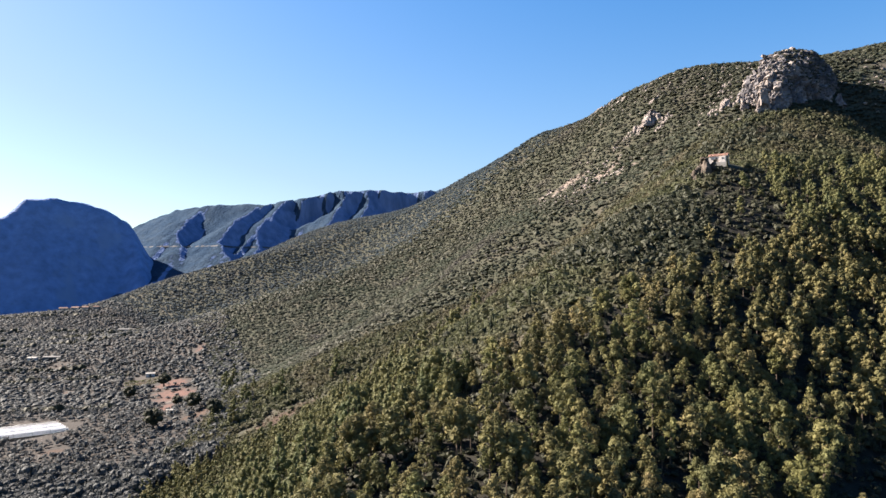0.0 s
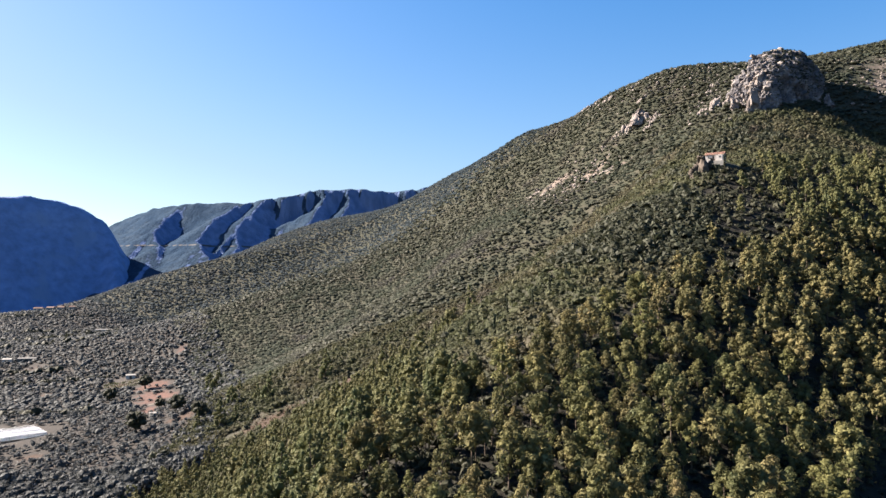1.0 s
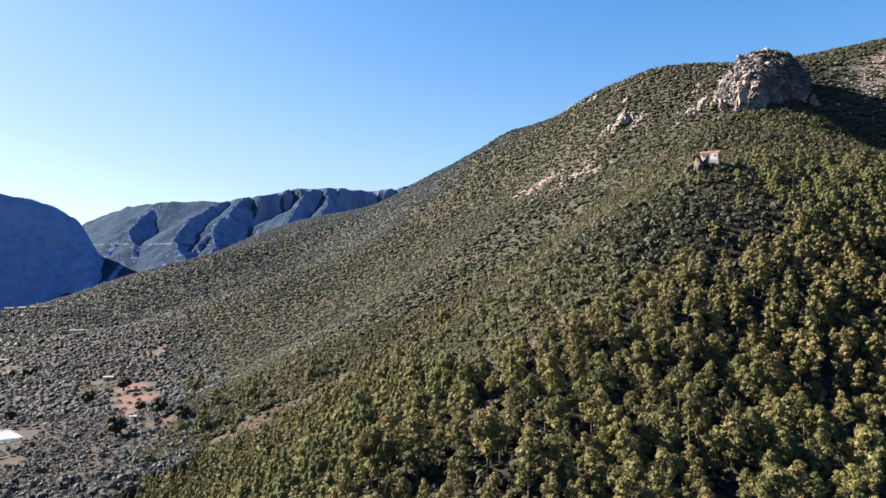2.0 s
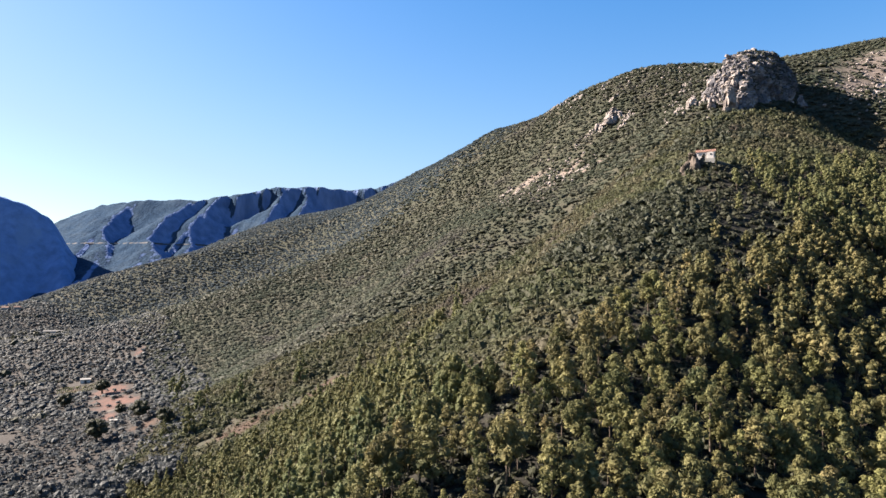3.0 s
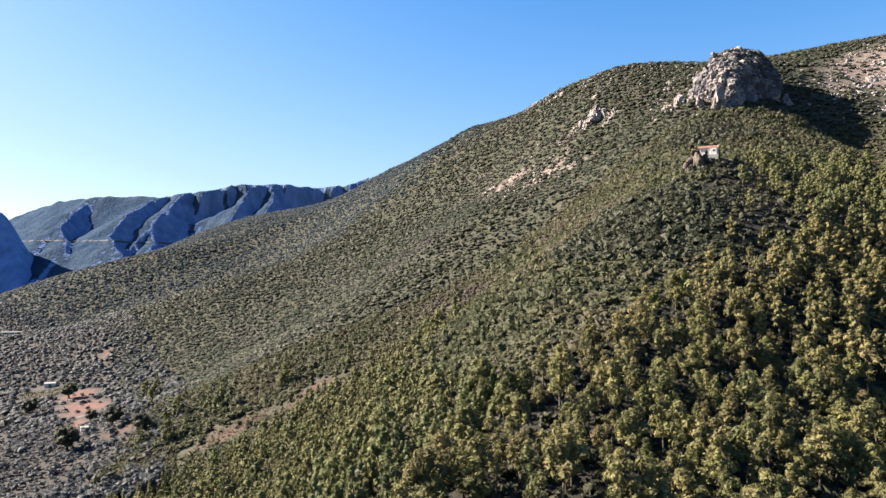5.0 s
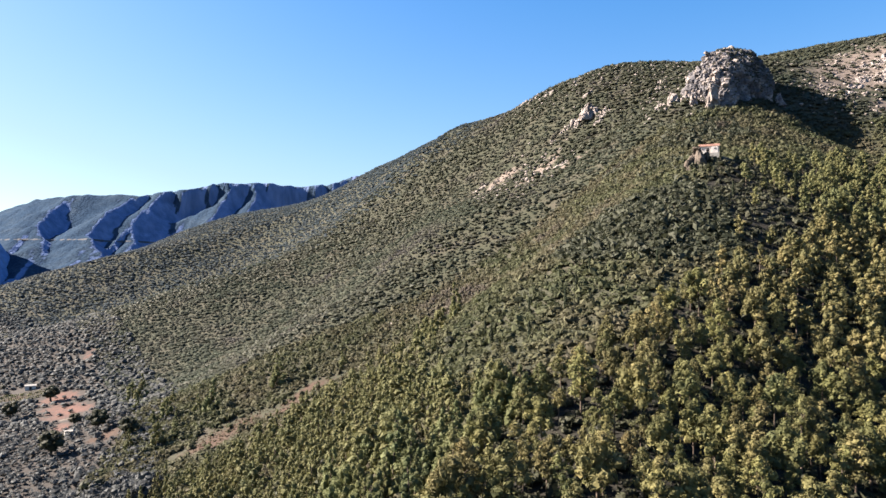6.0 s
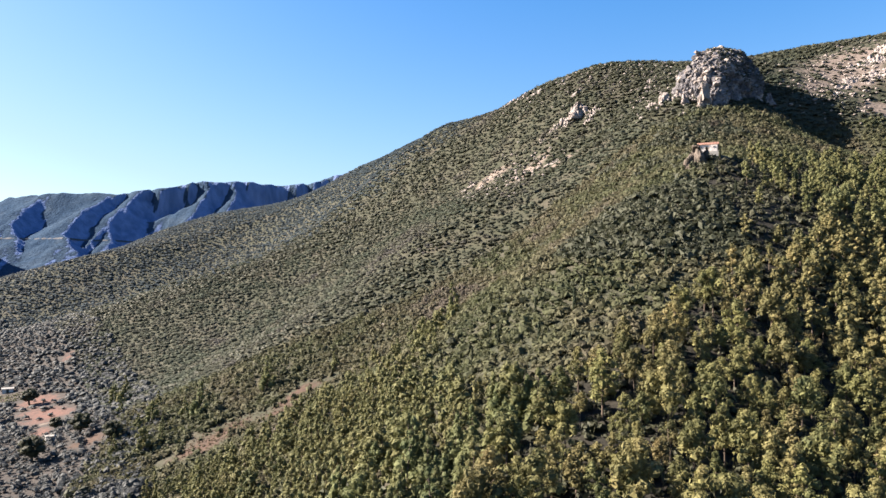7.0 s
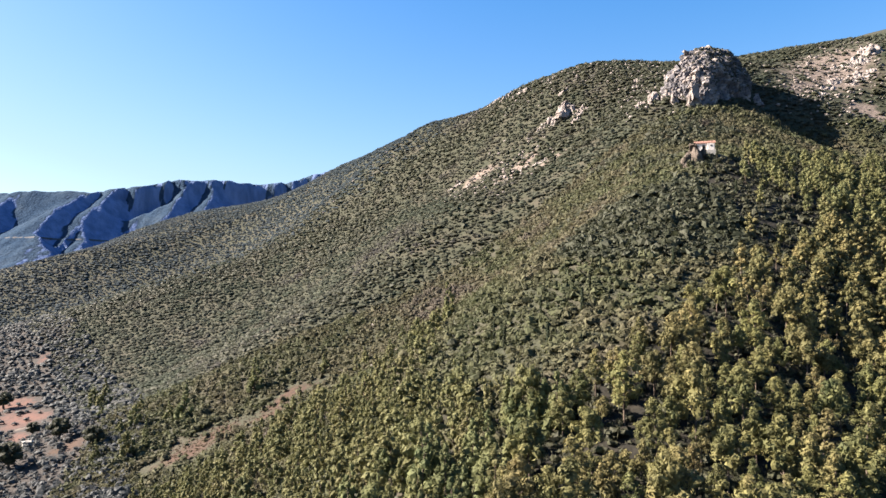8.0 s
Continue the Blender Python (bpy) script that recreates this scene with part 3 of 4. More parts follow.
def bushes(name, label, x, y, shapes, mat, small, big, high=1.0, sink=0.1, category="shrubs"):
    r = small * 0.75 + (big * 1.15 - small * 0.75) * rng.rand(len(x)) ** 1.7
    sc = np.column_stack([r, r * rng.uniform(0.85, 1.2, len(x)), r * high * rng.uniform(0.8, 1.25, len(x))])
    v, f = spread(shapes, np.column_stack([x, y, land(x, y) - sink]), sc, rng.uniform(0, 6.28, len(x)), rng)
    return tagged(new(name, mesh_of(name, v, f, mat)), label, category, kind="stuff")


near_bush = [bush_shape(rng, 15) for k in range(6)] + [bush_shape(rng, 7, 2) for k in range(3)]
mid_bush = [bush_shape(rng, 4, 1, 0.9, 0.55) for k in range(8)]


def low_bush(rng):
    """A low uneven dome, for bushes far away."""
    a = np.arange(6) * 1.047 + rng.rand(6) * 0.6
    r = 0.75 + 0.55 * rng.rand(6)
    v = np.column_stack([np.cos(a) * r, np.sin(a) * r, -0.1 + 0.35 * rng.rand(6)])
    v = np.concatenate([v, [(0.25 * rng.normal(), 0.25 * rng.normal(), 1.0)]])
    return v, np.array([(k, (k + 1) % 6, 6) for k in range(6)])


far_bush = [low_bush(rng) for k in range(10)]


def slope_bushes():
    def growing(x, y):
        red, brown, pale = soil(x, y)
        red = np.maximum(red, brown)
        ok = seen_side(x, y) & ~in_wood(x, y) & (x > slope_foot(y) - 10) & ((red < 0.24) | (rng.rand(len(x)) < 0.2))
        ok &= rng.rand(len(x)) > np.where(x > 320, 0.72, 0.55) * np.clip((pale - 0.12) * 6, 0, 1)
        return ok & ~((abs(x - 138) < 9) & (abs(y - 336) < 7))
    x, y = scatter(-140, 420, 130, 470, 2.35, rng)
    k = growing(x, y) & in_sight(x, y) & ~(in_young(x, y) & (rng.rand(len(x)) < 0.15)) & (fbm(x, y, 14, 2, 3) > -0.3)
    x, y = x[k], y[k]
    dark = in_oaks(x, y) | ((fbm(x, y, 60, 3, 13) > 0.10) & (rng.rand(len(x)) < 0.6))
    bushes("scrub", "low green and brown scrub on the spur", x[~dark], y[~dark], near_bush, SCRUB, 1.15, 2.15, 1.0)
    bushes("holm_oak_scrub", "dark rounded holm oak thicket on the slope", x[dark], y[dark], near_bush, OAK, 1.3, 2.6, 1.0)
    x, y = scatter(-125, 420, 110, 400, 2.7, rng)
    k = in_sight(x, y) & in_wood(x, y) & seen_side(x, y + 60) & ~((abs(x - 138) < 9) & (abs(y - 336) < 7))
    bushes("wood_undergrowth", "dark undergrowth beneath the pines", x[k], y[k], near_bush, OAK, 0.95, 1.8)
    x, y = scatter(-380, 520, 470, 900, 2.65, rng)
    k = growing(x, y) & (fbm(x, y, 22, 2, 3) > -0.32) & (rng.rand(len(x)) < (900 - y) / 130)
    x, y = x[k], y[k]
    dark = ((fbm(x * 0.28 + y * 0.12, y, 55, 3, 2) < -0.07) | (fbm(x, y, 70, 3, 13) > 0.08)) & (rng.rand(len(x)) < 0.55)
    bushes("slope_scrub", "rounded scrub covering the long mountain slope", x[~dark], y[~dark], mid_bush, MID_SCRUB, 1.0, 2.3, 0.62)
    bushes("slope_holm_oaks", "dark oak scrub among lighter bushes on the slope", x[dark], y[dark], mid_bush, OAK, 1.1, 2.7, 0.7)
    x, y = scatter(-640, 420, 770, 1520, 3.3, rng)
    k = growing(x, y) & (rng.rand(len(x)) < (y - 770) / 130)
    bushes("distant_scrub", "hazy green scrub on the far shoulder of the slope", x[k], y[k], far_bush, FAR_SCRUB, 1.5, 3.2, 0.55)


slope_bushes()


LONE_OLIVES = []


def groves():
    c, s = math.cos(radians(12)), math.sin(radians(12))
    gx, gy = np.meshgrid(np.arange(-1100, 300, 4.6), np.arange(200, 1500, 4.0))
    u, v = gx.ravel(), gy.ravel()
    x, y = u * c - v * s * 0.3 + rng.normal(size=u.size) * 0.8, v + u * s * 0.3 + rng.normal(size=u.size) * 0.8
    red, brown, pale = soil(x, y)
    red = np.maximum(red, brown)
    k = (x < slope_foot(y) + 22) & (x > -0.67 * y - 30) & (y > 290) & (y < 1230) & ((red < 0.3) | (rng.rand(len(x)) < 0.15)) & (rng.rand(len(x)) < 0.9)
    k &= ~in_young(x, y) & ~((abs(x + 245) < 24) & (abs(y - 422) < 24)) & ~((abs(x + 247) < 15) & (abs(y - 581) < 21)) & (fbm(x, y, 80, 3, 1) > -0.27)
    x, y = x[k], y[k]
    hx, hy = [], []
    for y0, a, b in ((475, -330, -225), (600, -420, -270), (640, -440, -330), (760, -520, -330), (820, -560, -360), (835, -480, -330), (905, -620, -430), (1010, -690, -480)):
        t = np.arange(a, b, 3.6)
        hx.append(t + rng.normal(size=t.size) * 0.5)
        hy.append(y0 + 0.06 * (t - a) + rng.normal(size=t.size) * 0.6)
    bushes("hedgerow", "dark hedgerows between the olive groves", np.concatenate(hx), np.concatenate(hy), mid_bush, OAK, 2.2, 3.8, 1.1, 0.0, "hedge")
    single = np.nonzero((y < 400) & (x > -265))[0][:290]
    LONE_OLIVES.extend(zip(x[single].tolist(), y[single].tolist()))
    x, y = np.delete(x, single), np.delete(y, single)
    near = y < 480
    bushes("olive_grove", "grey-green olive trees scattered over brown earth", x[near], y[near], near_bush, OLIVE, 1.6, 2.5, 0.9, -0.4, "olive trees")
    bushes("valley_olive_grove", "rows of grey-green olive trees on the valley floor", x[~near], y[~near], mid_bush, OLIVE, 1.6, 2.6, 0.85, -0.3, "olive trees")


groves()


# ---- single trees ----
def build_cypresses():
    """Thin dark cypresses among the scrub and the wood."""
    first = None
    for x, y, tall in ((8.6, 246, 7.0), (0.5, 245, 6.0), (30, 241, 7.5), (38, 253, 6.2), (10, 260, 5.6), (23, 255, 5.2), (46, 262, 4.8), (135.5, 328.5, 6.5), (130, 322, 4.5), (118, 292, 6.5), (150, 300, 7.0), (165, 318, 6.5), (62, 246, 6.5), (-4, 268, 5.0), (16, 232, 6.5)):
        m = pose(x, y, spot(x, y) - 0.2, 0, 0, (x * 37) % 360) @ Matrix.Diagonal((tall / 7, tall / 7, tall / 7, 1))
        if first:
            copy_thing(first, m)
            continue
        first = new("cypress_tree")
        first.matrix_world = m
        tufts = []
        for k in range(26):
            h = 0.6 + 6.2 * k / 25
            r = 0.62 * (1 - (h / 7.6) ** 2.2) * (0.55 + 0.45 * min(1, h / 1.6))
            a = k * 2.4
            v, f = clump(rng, 0.36 + 0.25 * r, 12, 1.7, 0.5)
            tufts.append((v + (math.cos(a) * r * 0.55, math.sin(a) * r * 0.55, h), f))
        v, f = merged(tufts)
        part("crown", mesh_of("crown", v, f, CYPRESS), first)
        v, f = tube([(0, 0, -0.5), (0, 0, 2), (0.05, 0, 6)], [0.16, 0.12, 0.03])
        part("trunk", mesh_of("trunk", v, f, BARK, True), first)
        tagged(first, "narrow dark green cypress rising from the scrub", "cypress tree", "cypresses on the spur")


build_cypresses()


def olive_shape(r_):
    wood_ = [tube([(0, 0, -0.4), (0.1, 0, 0.6), (0.05, 0.1, 1.3)], [0.28, 0.22, 0.18])]
    tufts = []
    for k in range(11):
        a, h = k * 2.4, 1.3 + 1.9 * (k / 10)
        r = 1.35 * math.sin(0.5 + 2.1 * k / 10) * (0.7 + 0.4 * r_.rand())
        end = np.array([math.cos(a) * r, math.sin(a) * r, h])
        if k % 2 == 0:
            wood_.append(tube([(0.05, 0.1, 1.2), 0.5 * end + (0, 0, 0.5), end], [0.12, 0.08, 0.03], 4))
        v, f = clump(r_, 0.85 + 0.3 * r_.rand(), 16, 0.8, 0.42, 0.46, 0.76)
        tufts.append((v + end, f))
    return merged(wood_), merged(tufts)


def build_olives():
    shapes = [olive_shape(rng) for k in range(4)]
    firsts = {}
    for k, (x, y) in enumerate(LONE_OLIVES):
        v = k % 4
        size = rng.uniform(1.15, 1.75)
        m = pose(x, y, spot(x, y) - 0.1, 0, 0, rng.uniform(0, 360)) @ Matrix.Diagonal((size, size, size, 1))
        if v in firsts:
            copy_thing(firsts[v], m)
            continue
        (tv, tf), (cv, cf) = shapes[v]
        tree = firsts[v] = new("olive_tree")
        tree.matrix_world = m
        part("trunk", mesh_of("trunk", tv, tf, BARK, True), tree, "short forked olive trunk")
        part("crown", mesh_of("crown", cv, cf, OLIVE), tree)
        tagged(tree, "grey-green olive tree on bare brown earth", "olive tree", "olives below the spur")


build_olives()


def build_valley_trees():
    """Dark broad trees round the red field, and a few pines at the foot of the slope."""
    (tv, tf), (cv, cf) = olive_shape(rng)
    first = None
    for x, y, size in ((-178, 470, 1.9), (-171, 415, 1.7), (-229, 513, 1.5), (-221, 556, 1.5), (-128, 336, 1.7), (-159, 448, 1.5), (-137, 421, 1.4)):
        m = pose(x, y, spot(x, y) - 0.2, 0, 0, (x * 53) % 360) @ Matrix.Diagonal((size, size, size, 1))
        if first:
            copy_thing(first, m)
            continue
        first = new("oak_tree")
        first.matrix_world = m
        part("trunk", mesh_of("trunk", tv, tf, BARK, True), first)
        part("crown", mesh_of("crown", cv, cf, OAK), first)
        tagged(first, "broad dark green oak beside the red field", "oak tree", "oaks in the valley")
    slender = [protos[k] for k in sorted(protos) if k[0] == "slim"]
    for k, (x, y) in enumerate(((-104, 424), (-120, 428), (-97, 417), (-126, 424), (-112, 410), (-145, 469), (-158, 512), (-152, 506), (-122, 453), (-110, 398), (-132, 402), (-117, 393), (-64, 420), (-30, 412), (8, 404), (-4, 372), (5, 352), (16, 340), (-12, 392))):
        size = 0.95 + 0.4 * ((k * 7) % 5) / 5
        copy_thing(slender[k % len(slender)], pose(x, y, spot(x, y) - 0.2, 0, 0, k * 77) @ Matrix.Diagonal((size, size, size, 1)))


build_valley_trees()


def rows_and_tufts():
    u, v = np.meshgrid(np.arange(-14, 15, 1.3), np.arange(-12, 13, 3.2))
    x, y = -247 + u.ravel() * 0.9 - v.ravel() * 0.43, 579 + u.ravel() * 0.43 + v.ravel() * 0.9
    bushes("vine_rows", "low yellow-green vines in rows beside the shed", x, y, mid_bush, YOUNG, 0.45, 0.8, 1.0, 0.1, "vines")
    x, y = np.concatenate([-82 + rng.normal(size=900) * 13, -55 + rng.normal(size=300) * 9]), np.concatenate([386 + rng.normal(size=900) * 10, 379 + rng.normal(size=300) * 5])
    bushes("dry_grass", "dry tan grass tufts on bare brown earth", x, y, mid_bush, DRY, 0.2, 0.5, 0.8, 0.05, "grass")


rows_and_tufts()


# ---- rock ----
def rough(p, scale, octaves=5):
    return noise.fractal(Vector(p) / scale, 0.8, 2.1, octaves, noise_basis="PERLIN_ORIGINAL")


def crag_mesh(a, b, tall, seed, tapers, around=150, up=70, wild=1.0, west=None):
    """A standing mass of limestone. tapers: how far it draws in towards the top on its east, north, west and south sides."""
    vs, fs = [], []
    for j in range(up):
        h = j / (up - 1)
        for i in range(around):
            t = 2 * math.pi * i / around
            c, s = math.cos(t), math.sin(t)
            te, tn, tw, ts = tapers
            tx, ty = (te if c > 0 else tw), (tn if s > 0 else ts)
            tap = 1 - (tx * c * c + ty * s * s) * h ** (1.25 if c > 0 or west is None else 2.2)
            cap = max(0.0, 1 - h ** 7) ** 0.5
            x, y, z = (west if west and c < 0 else a) * math.copysign(abs(c) ** 0.6, c) * tap * cap, b * math.copysign(abs(s) ** 0.6, s) * tap * cap, tall * h
            q = Vector((x + seed * 31.7, y - seed * 11.3, z * 0.6))
            block = noise.voronoi(q / 8.0)[0]
            crack = min(1.0, (block[1] - block[0]) * 2.2)
            d = wild * (3.2 * rough(q, 17.0) + 1.6 * rough(q, 5.0) + 2.2 * (crack - 0.6) + 2.6 * (noise.cell(Vector((q.x / 5.5, q.y / 5.5, q.z / 7.0))) - 0.5)) * (0.35 + 0.65 * min(1, cap * 1.3))
            d += wild * (0.9 - 3.2 * abs(rough(Vector((q.x, q.y, q.z * 0.2)), 5.5, 4)))
            z += wild * (1.6 * rough(q + Vector((50, 0, 0)), 8.0) + 0.9 * (crack - 0.6)) * min(1, 3 * h)
            vs.append((x + d * c, y + d * s, z))
    for j in range(up - 1):
        for i in range(around):
            k, l = j * around + i, j * around + (i + 1) % around
            fs.append((k, l, l + around, k + around))
    return np.array(vs), np.array(fs)


CRAG_FOOT = [(229, 471), (285, 494), (300, 514), (264, 548), (222, 538), (212, 499)]       # corners, from the front arete round
CRAG_TOP = [(254, 503), (286, 516), (291, 532), (274, 541), (262, 539), (244, 522)]
CRAG_HIGH = [258, 264, 270, 271, 270, 262]


def crag_body(foot, top, low, highs, seed, around=220, up=100):
    """A mountain crag drawn up from one plan to another, split by upright cracks and broken ledges."""
    foot, top = np.array(foot, float), np.array(top, float)
    n = len(foot)
    vs, fs = [], []
    for j in range(up):
        h = j / (up - 1)
        ring = foot + (top - foot) * (0.12 * h + 0.88 * h ** 2.1)
        mid = ring.mean(0)
        cap = max(0.0, 1 - h ** 14) ** 0.5
        for i in range(around):
            t = i / around * n
            k, q = int(t) % n, t - int(t)
            a, c = ring[k], ring[(k + 1) % n]
            edge = c - a
            out = np.array((edge[1], -edge[0])) / np.linalg.norm(edge)
            x, y = mid + (a + edge * q - mid) * cap
            rim = highs[k] * (1 - q) + highs[(k + 1) % n] * q
            z = low + (rim * cap + (sum(highs) / n + 1.5) * (1 - cap) - low) * h
            w = Vector((x + seed * 31.7, y, z * 0.5))
            upright = abs(rough(Vector((x, y, z * 0.12)), 7.0, 4))
            ledge = noise.cell(Vector((x / 9.0, y / 9.0, z / 6.0))) - 0.5
            block = noise.voronoi(w / 6.5)[0]
            d = 3.0 * rough(w, 16.0) + 1.0 * rough(w, 4.0) + 1.2 - 4.6 * upright + 1.3 * ledge + 1.0 * min(1.0, (block[1] - block[0]) * 2.2)
            d *= 0.4 + 0.6 * min(1, cap * 1.3)
            z += (1.3 * rough(w + Vector((50, 0, 0)), 6.0) + 1.2 * ledge) * min(1, 3 * h)
            vs.append((x + d * out[0], y + d * out[1], z))
    for j in range(up - 1):
        for i in range(around):
            k, l = j * around + i, j * around + (i + 1) % around
            fs.append((k, l, l + around, k + around))
    return np.array(vs), np.array(fs)


crag = new("rock_crag")
crag.matrix_world = pose(255, 505, 200)
base = np.array((255, 505, 200.0))
v, f = crag_body(CRAG_FOOT, CRAG_TOP, 192, CRAG_HIGH, 1.0)
part("crag", mesh_of("crag", v - base, f, ROCK), crag)
for name, x, y, z, a, b_, tall, seed in (("buttress", 222, 478, 196, 8, 6, 28, 2.0), ("buttress", 213, 487, 198, 6, 5, 20, 3.0), ("buttress", 285, 492, 202, 5, 6, 22, 4.0), ("shoulder", 236, 492, 210, 9, 7, 30, 5.0)):
    v, f = crag_mesh(a, b_, tall, seed, (0.5, 0.6, 0.6, 0.4), 80, 40, 0.6)
    # Paler rock on the western parts: sunlit brightness put into the colour.
    part(name, mesh_of(name, v + (x, y, z) - base, f, PALE_ROCK if x < 240 else ROCK), crag)
tagged(crag, "tall grey limestone crag with a sheer shaded face", "rock crag")


def outcrop(x, y, a, b, tall, seed, label="pale broken limestone outcrop breaking through the scrub", mat=None):
    """A ledge of blocks that breaks out of the slope."""
    n = 28
    u = np.linspace(-1.25, 1.25, n)
    U, W = np.meshgrid(u, u)
    U, W = U.ravel(), W.ravel()
    gx, gy = x + U * a, y + W * b
    g = land(gx, gy)
    z = np.empty(n * n)
    for k in range(n * n):
        q = Vector((gx[k] + seed * 13.1, gy[k], 0))
        edge = math.hypot(U[k], W[k]) + 0.5 * rough(q, 0.7 * a)
        block = 0.6 * noise.cell(q / (0.34 * a + 0.5)) + 0.4 * noise.cell(q / (0.16 * a + 0.3))
        up = tall * (0.35 + 0.75 * block) * max(0.0, min(1.0, (1.08 - edge) * 2.6)) + 0.35 * rough(q, 1.4)
        z[k] = g[k] - 1.2 + (up + 1.2 if edge < 1.08 else 0)
    i = (np.arange(n - 1)[:, None] * n + np.arange(n - 1)).ravel()
    v = np.column_stack([gx - x, gy - y, z - spot(x, y)])
    ob = new("rock_outcrop", mesh_of("rock_outcrop", v, np.column_stack([i, i + 1, i + n + 1, i + n]), mat or ROCK))
    ob.location = (x, y, spot(x, y))
    return tagged(ob, label, "rock outcrop", "outcrops on the mountain")


OUTCROPS = [(178, 604, 9, 8, 5), (190, 590, 6, 5, 4), (164, 611, 4, 3, 3), (184, 584, 4, 3, 3), (199, 507, 5, 4, 4), (222, 493, 5, 4, 4), (216, 560, 4, 3, 2), (232, 575, 5, 3, 2), (245, 590, 6, 4, 2.5), (196, 640, 5, 3, 2), (205, 690, 7, 4, 2.5), (186, 720, 9, 5, 3), (178, 745, 8, 5, 4), (170, 765, 7, 5, 4),
            (412, 525, 10, 6, 3), (425, 545, 11, 7, 3.5), (398, 520, 8, 4, 2), (385, 528, 8, 4, 2), (448, 556, 9, 6, 3.5), (372, 520, 7, 3, 1.6), (440, 505, 8, 6, 4), (360, 512, 6, 3, 1.4), (405, 545, 7, 4, 2),
            (128, 560, 6, 3, 1.6), (118, 575, 7, 4, 1.5), (140, 552, 6, 3, 1.4), (108, 590, 6, 3, 1.3), (96, 640, 6, 3, 1.3), (20, 930, 6, 4, 2), (-27, 371, 3, 2.2, 1.4), (-22, 375, 2.4, 2, 1.2), (0, 446, 3, 2, 1.4),
            (-37, 373, 3, 1.8, 1.0), (-16, 379, 3, 1.8, 1.0), (-8, 384, 3.4, 1.8, 1.1), (2, 388, 3.6, 2.0, 1.2), (12, 393, 3.4, 2.0, 1.2), (20, 398, 3.8, 2.0, 1.3), (28, 404, 3, 1.8, 1.0), (34, 300, 2.6, 1.6, 0.9), (44, 312, 2.8, 1.6, 0.9)]
for k, (x, y, a, b, tall) in enumerate(OUTCROPS):
    outcrop(x, y, a, b, tall, 5.0 + k * 1.7, mat=PALE_ROCK)


def standing_rock(x, y, a, b, tall, seed, mat=None, label="pale pinkish limestone block standing on the slope", group="pale rocks on the slope", lean=(0.45, 0.4, 0.8, 0.85)):
    v, f = crag_mesh(a, b, tall + 4, seed, lean, 60, 28, min(0.7, 0.085 * tall))
    ob = new("standing_rock", mesh_of("standing_rock", v, f, mat or PALE_ROCK))
    ob.location = (x, y, spot(x, y) - 4)
    return tagged(ob, label, "rock", group)


for k, (x, y, a, b, tall) in enumerate([(183, 601, 10.5, 7.5, 13), (170, 607, 5.0, 4.0, 5.5), (206, 502, 6.0, 5.0, 7.5), (215, 498, 5.0, 4.5, 7.0), (446, 549, 9, 6, 7)]):
    standing_rock(x, y, a, b, tall, 40 + 3.3 * k)
for k, (x, y, a, b, tall) in enumerate([(126.2, 331.2, 4.4, 3.4, 7.8), (129.6, 329.4, 2.8, 2.4, 5.0), (122.4, 331.4, 2.6, 2.2, 5.2)]):
    standing_rock(x, y, a, b, tall, 77 + 2.9 * k, BROWN_ROCK, "dark brown boulder beside the chapel on the knoll", "boulders on the chapel's knoll", (0.45, 0.6, 0.7, 0.35))


def crag_scrub():
    """Bushes that cling to the crag's western back and its top."""
    x = 255 + rng.uniform(-50, 48, 2600)
    y = 508 + rng.uniform(-42, 40, 2600)
    dg = bpy.context.evaluated_depsgraph_get()
    dg.update()
    spots, dark_spots, crag_blocks = [], [], []
    for a, b in zip(x, y):
        hit, place, normal, _, ob, _ = scene.ray_cast(dg, (a, b, 330), (0, 0, -1))
        if not hit or ob.parent != crag:
            continue
        if a > 240 and normal.y < -0.25 and place.z > 222 and rng.rand() < 0.75:
            dark_spots.append(place)
        elif normal.z > 0.5 and rng.rand() < 0.3:
            spots.append(place)
        elif a < 275 and normal.y > -0.6 and rng.rand() < 0.42:
            crag_blocks.append(place)
    for k in range(1700):
        eye = Vector((330 + rng.uniform(-40, 60), 380, rng.uniform(221, 275)))
        way = Vector((-0.42, 0.9, 0.0)) + Vector((rng.uniform(-0.3, 0.3), 0, 0))
        hit, place, normal, _, ob, _ = scene.ray_cast(dg, eye, way.normalized())
        if hit and ob.parent == crag and ob.name.startswith("crag") and rng.rand() < min(1.0, (place.z - 221) / 12):
            dark_spots.append(place)
    for name, label, places, mat in (("crag_scrub", "scrub clinging to the top of the crag", spots, SCRUB), ("crag_oak_scrub", "dark oak scrub rooted in the ledges of the crag's face", dark_spots, OAK)):
        p = np.array(places)
        r = rng.uniform(0.4, 0.95, len(p))
        v, f = spread(near_bush, p, np.column_stack([r, r, r]), rng.uniform(0, 6.28, len(p)), rng)
        tagged(new(name, mesh_of(name, v, f, mat)), label, "shrubs", kind="stuff")
    # Broken blocks, whose pale colour also brightens the sunlit flank.
    p = np.array([q for q in crag_blocks])
    r = 0.5 + 1.6 * rng.rand(len(p)) ** 2
    shape = [(ICO_V * (0.7 + 0.5 * rng.rand(12, 1)), ICO_F) for k in range(6)]
    v, f = spread(shape, p, np.column_stack([r * 1.3, r, r * 0.9]), rng.uniform(0, 6.28, len(p)), rng)
    tagged(new("crag_blocks", mesh_of("crag_blocks", v, f, PALE_ROCK)), "pale broken blocks strewn over the crag's flank", "stones", kind="stuff")


crag_scrub()


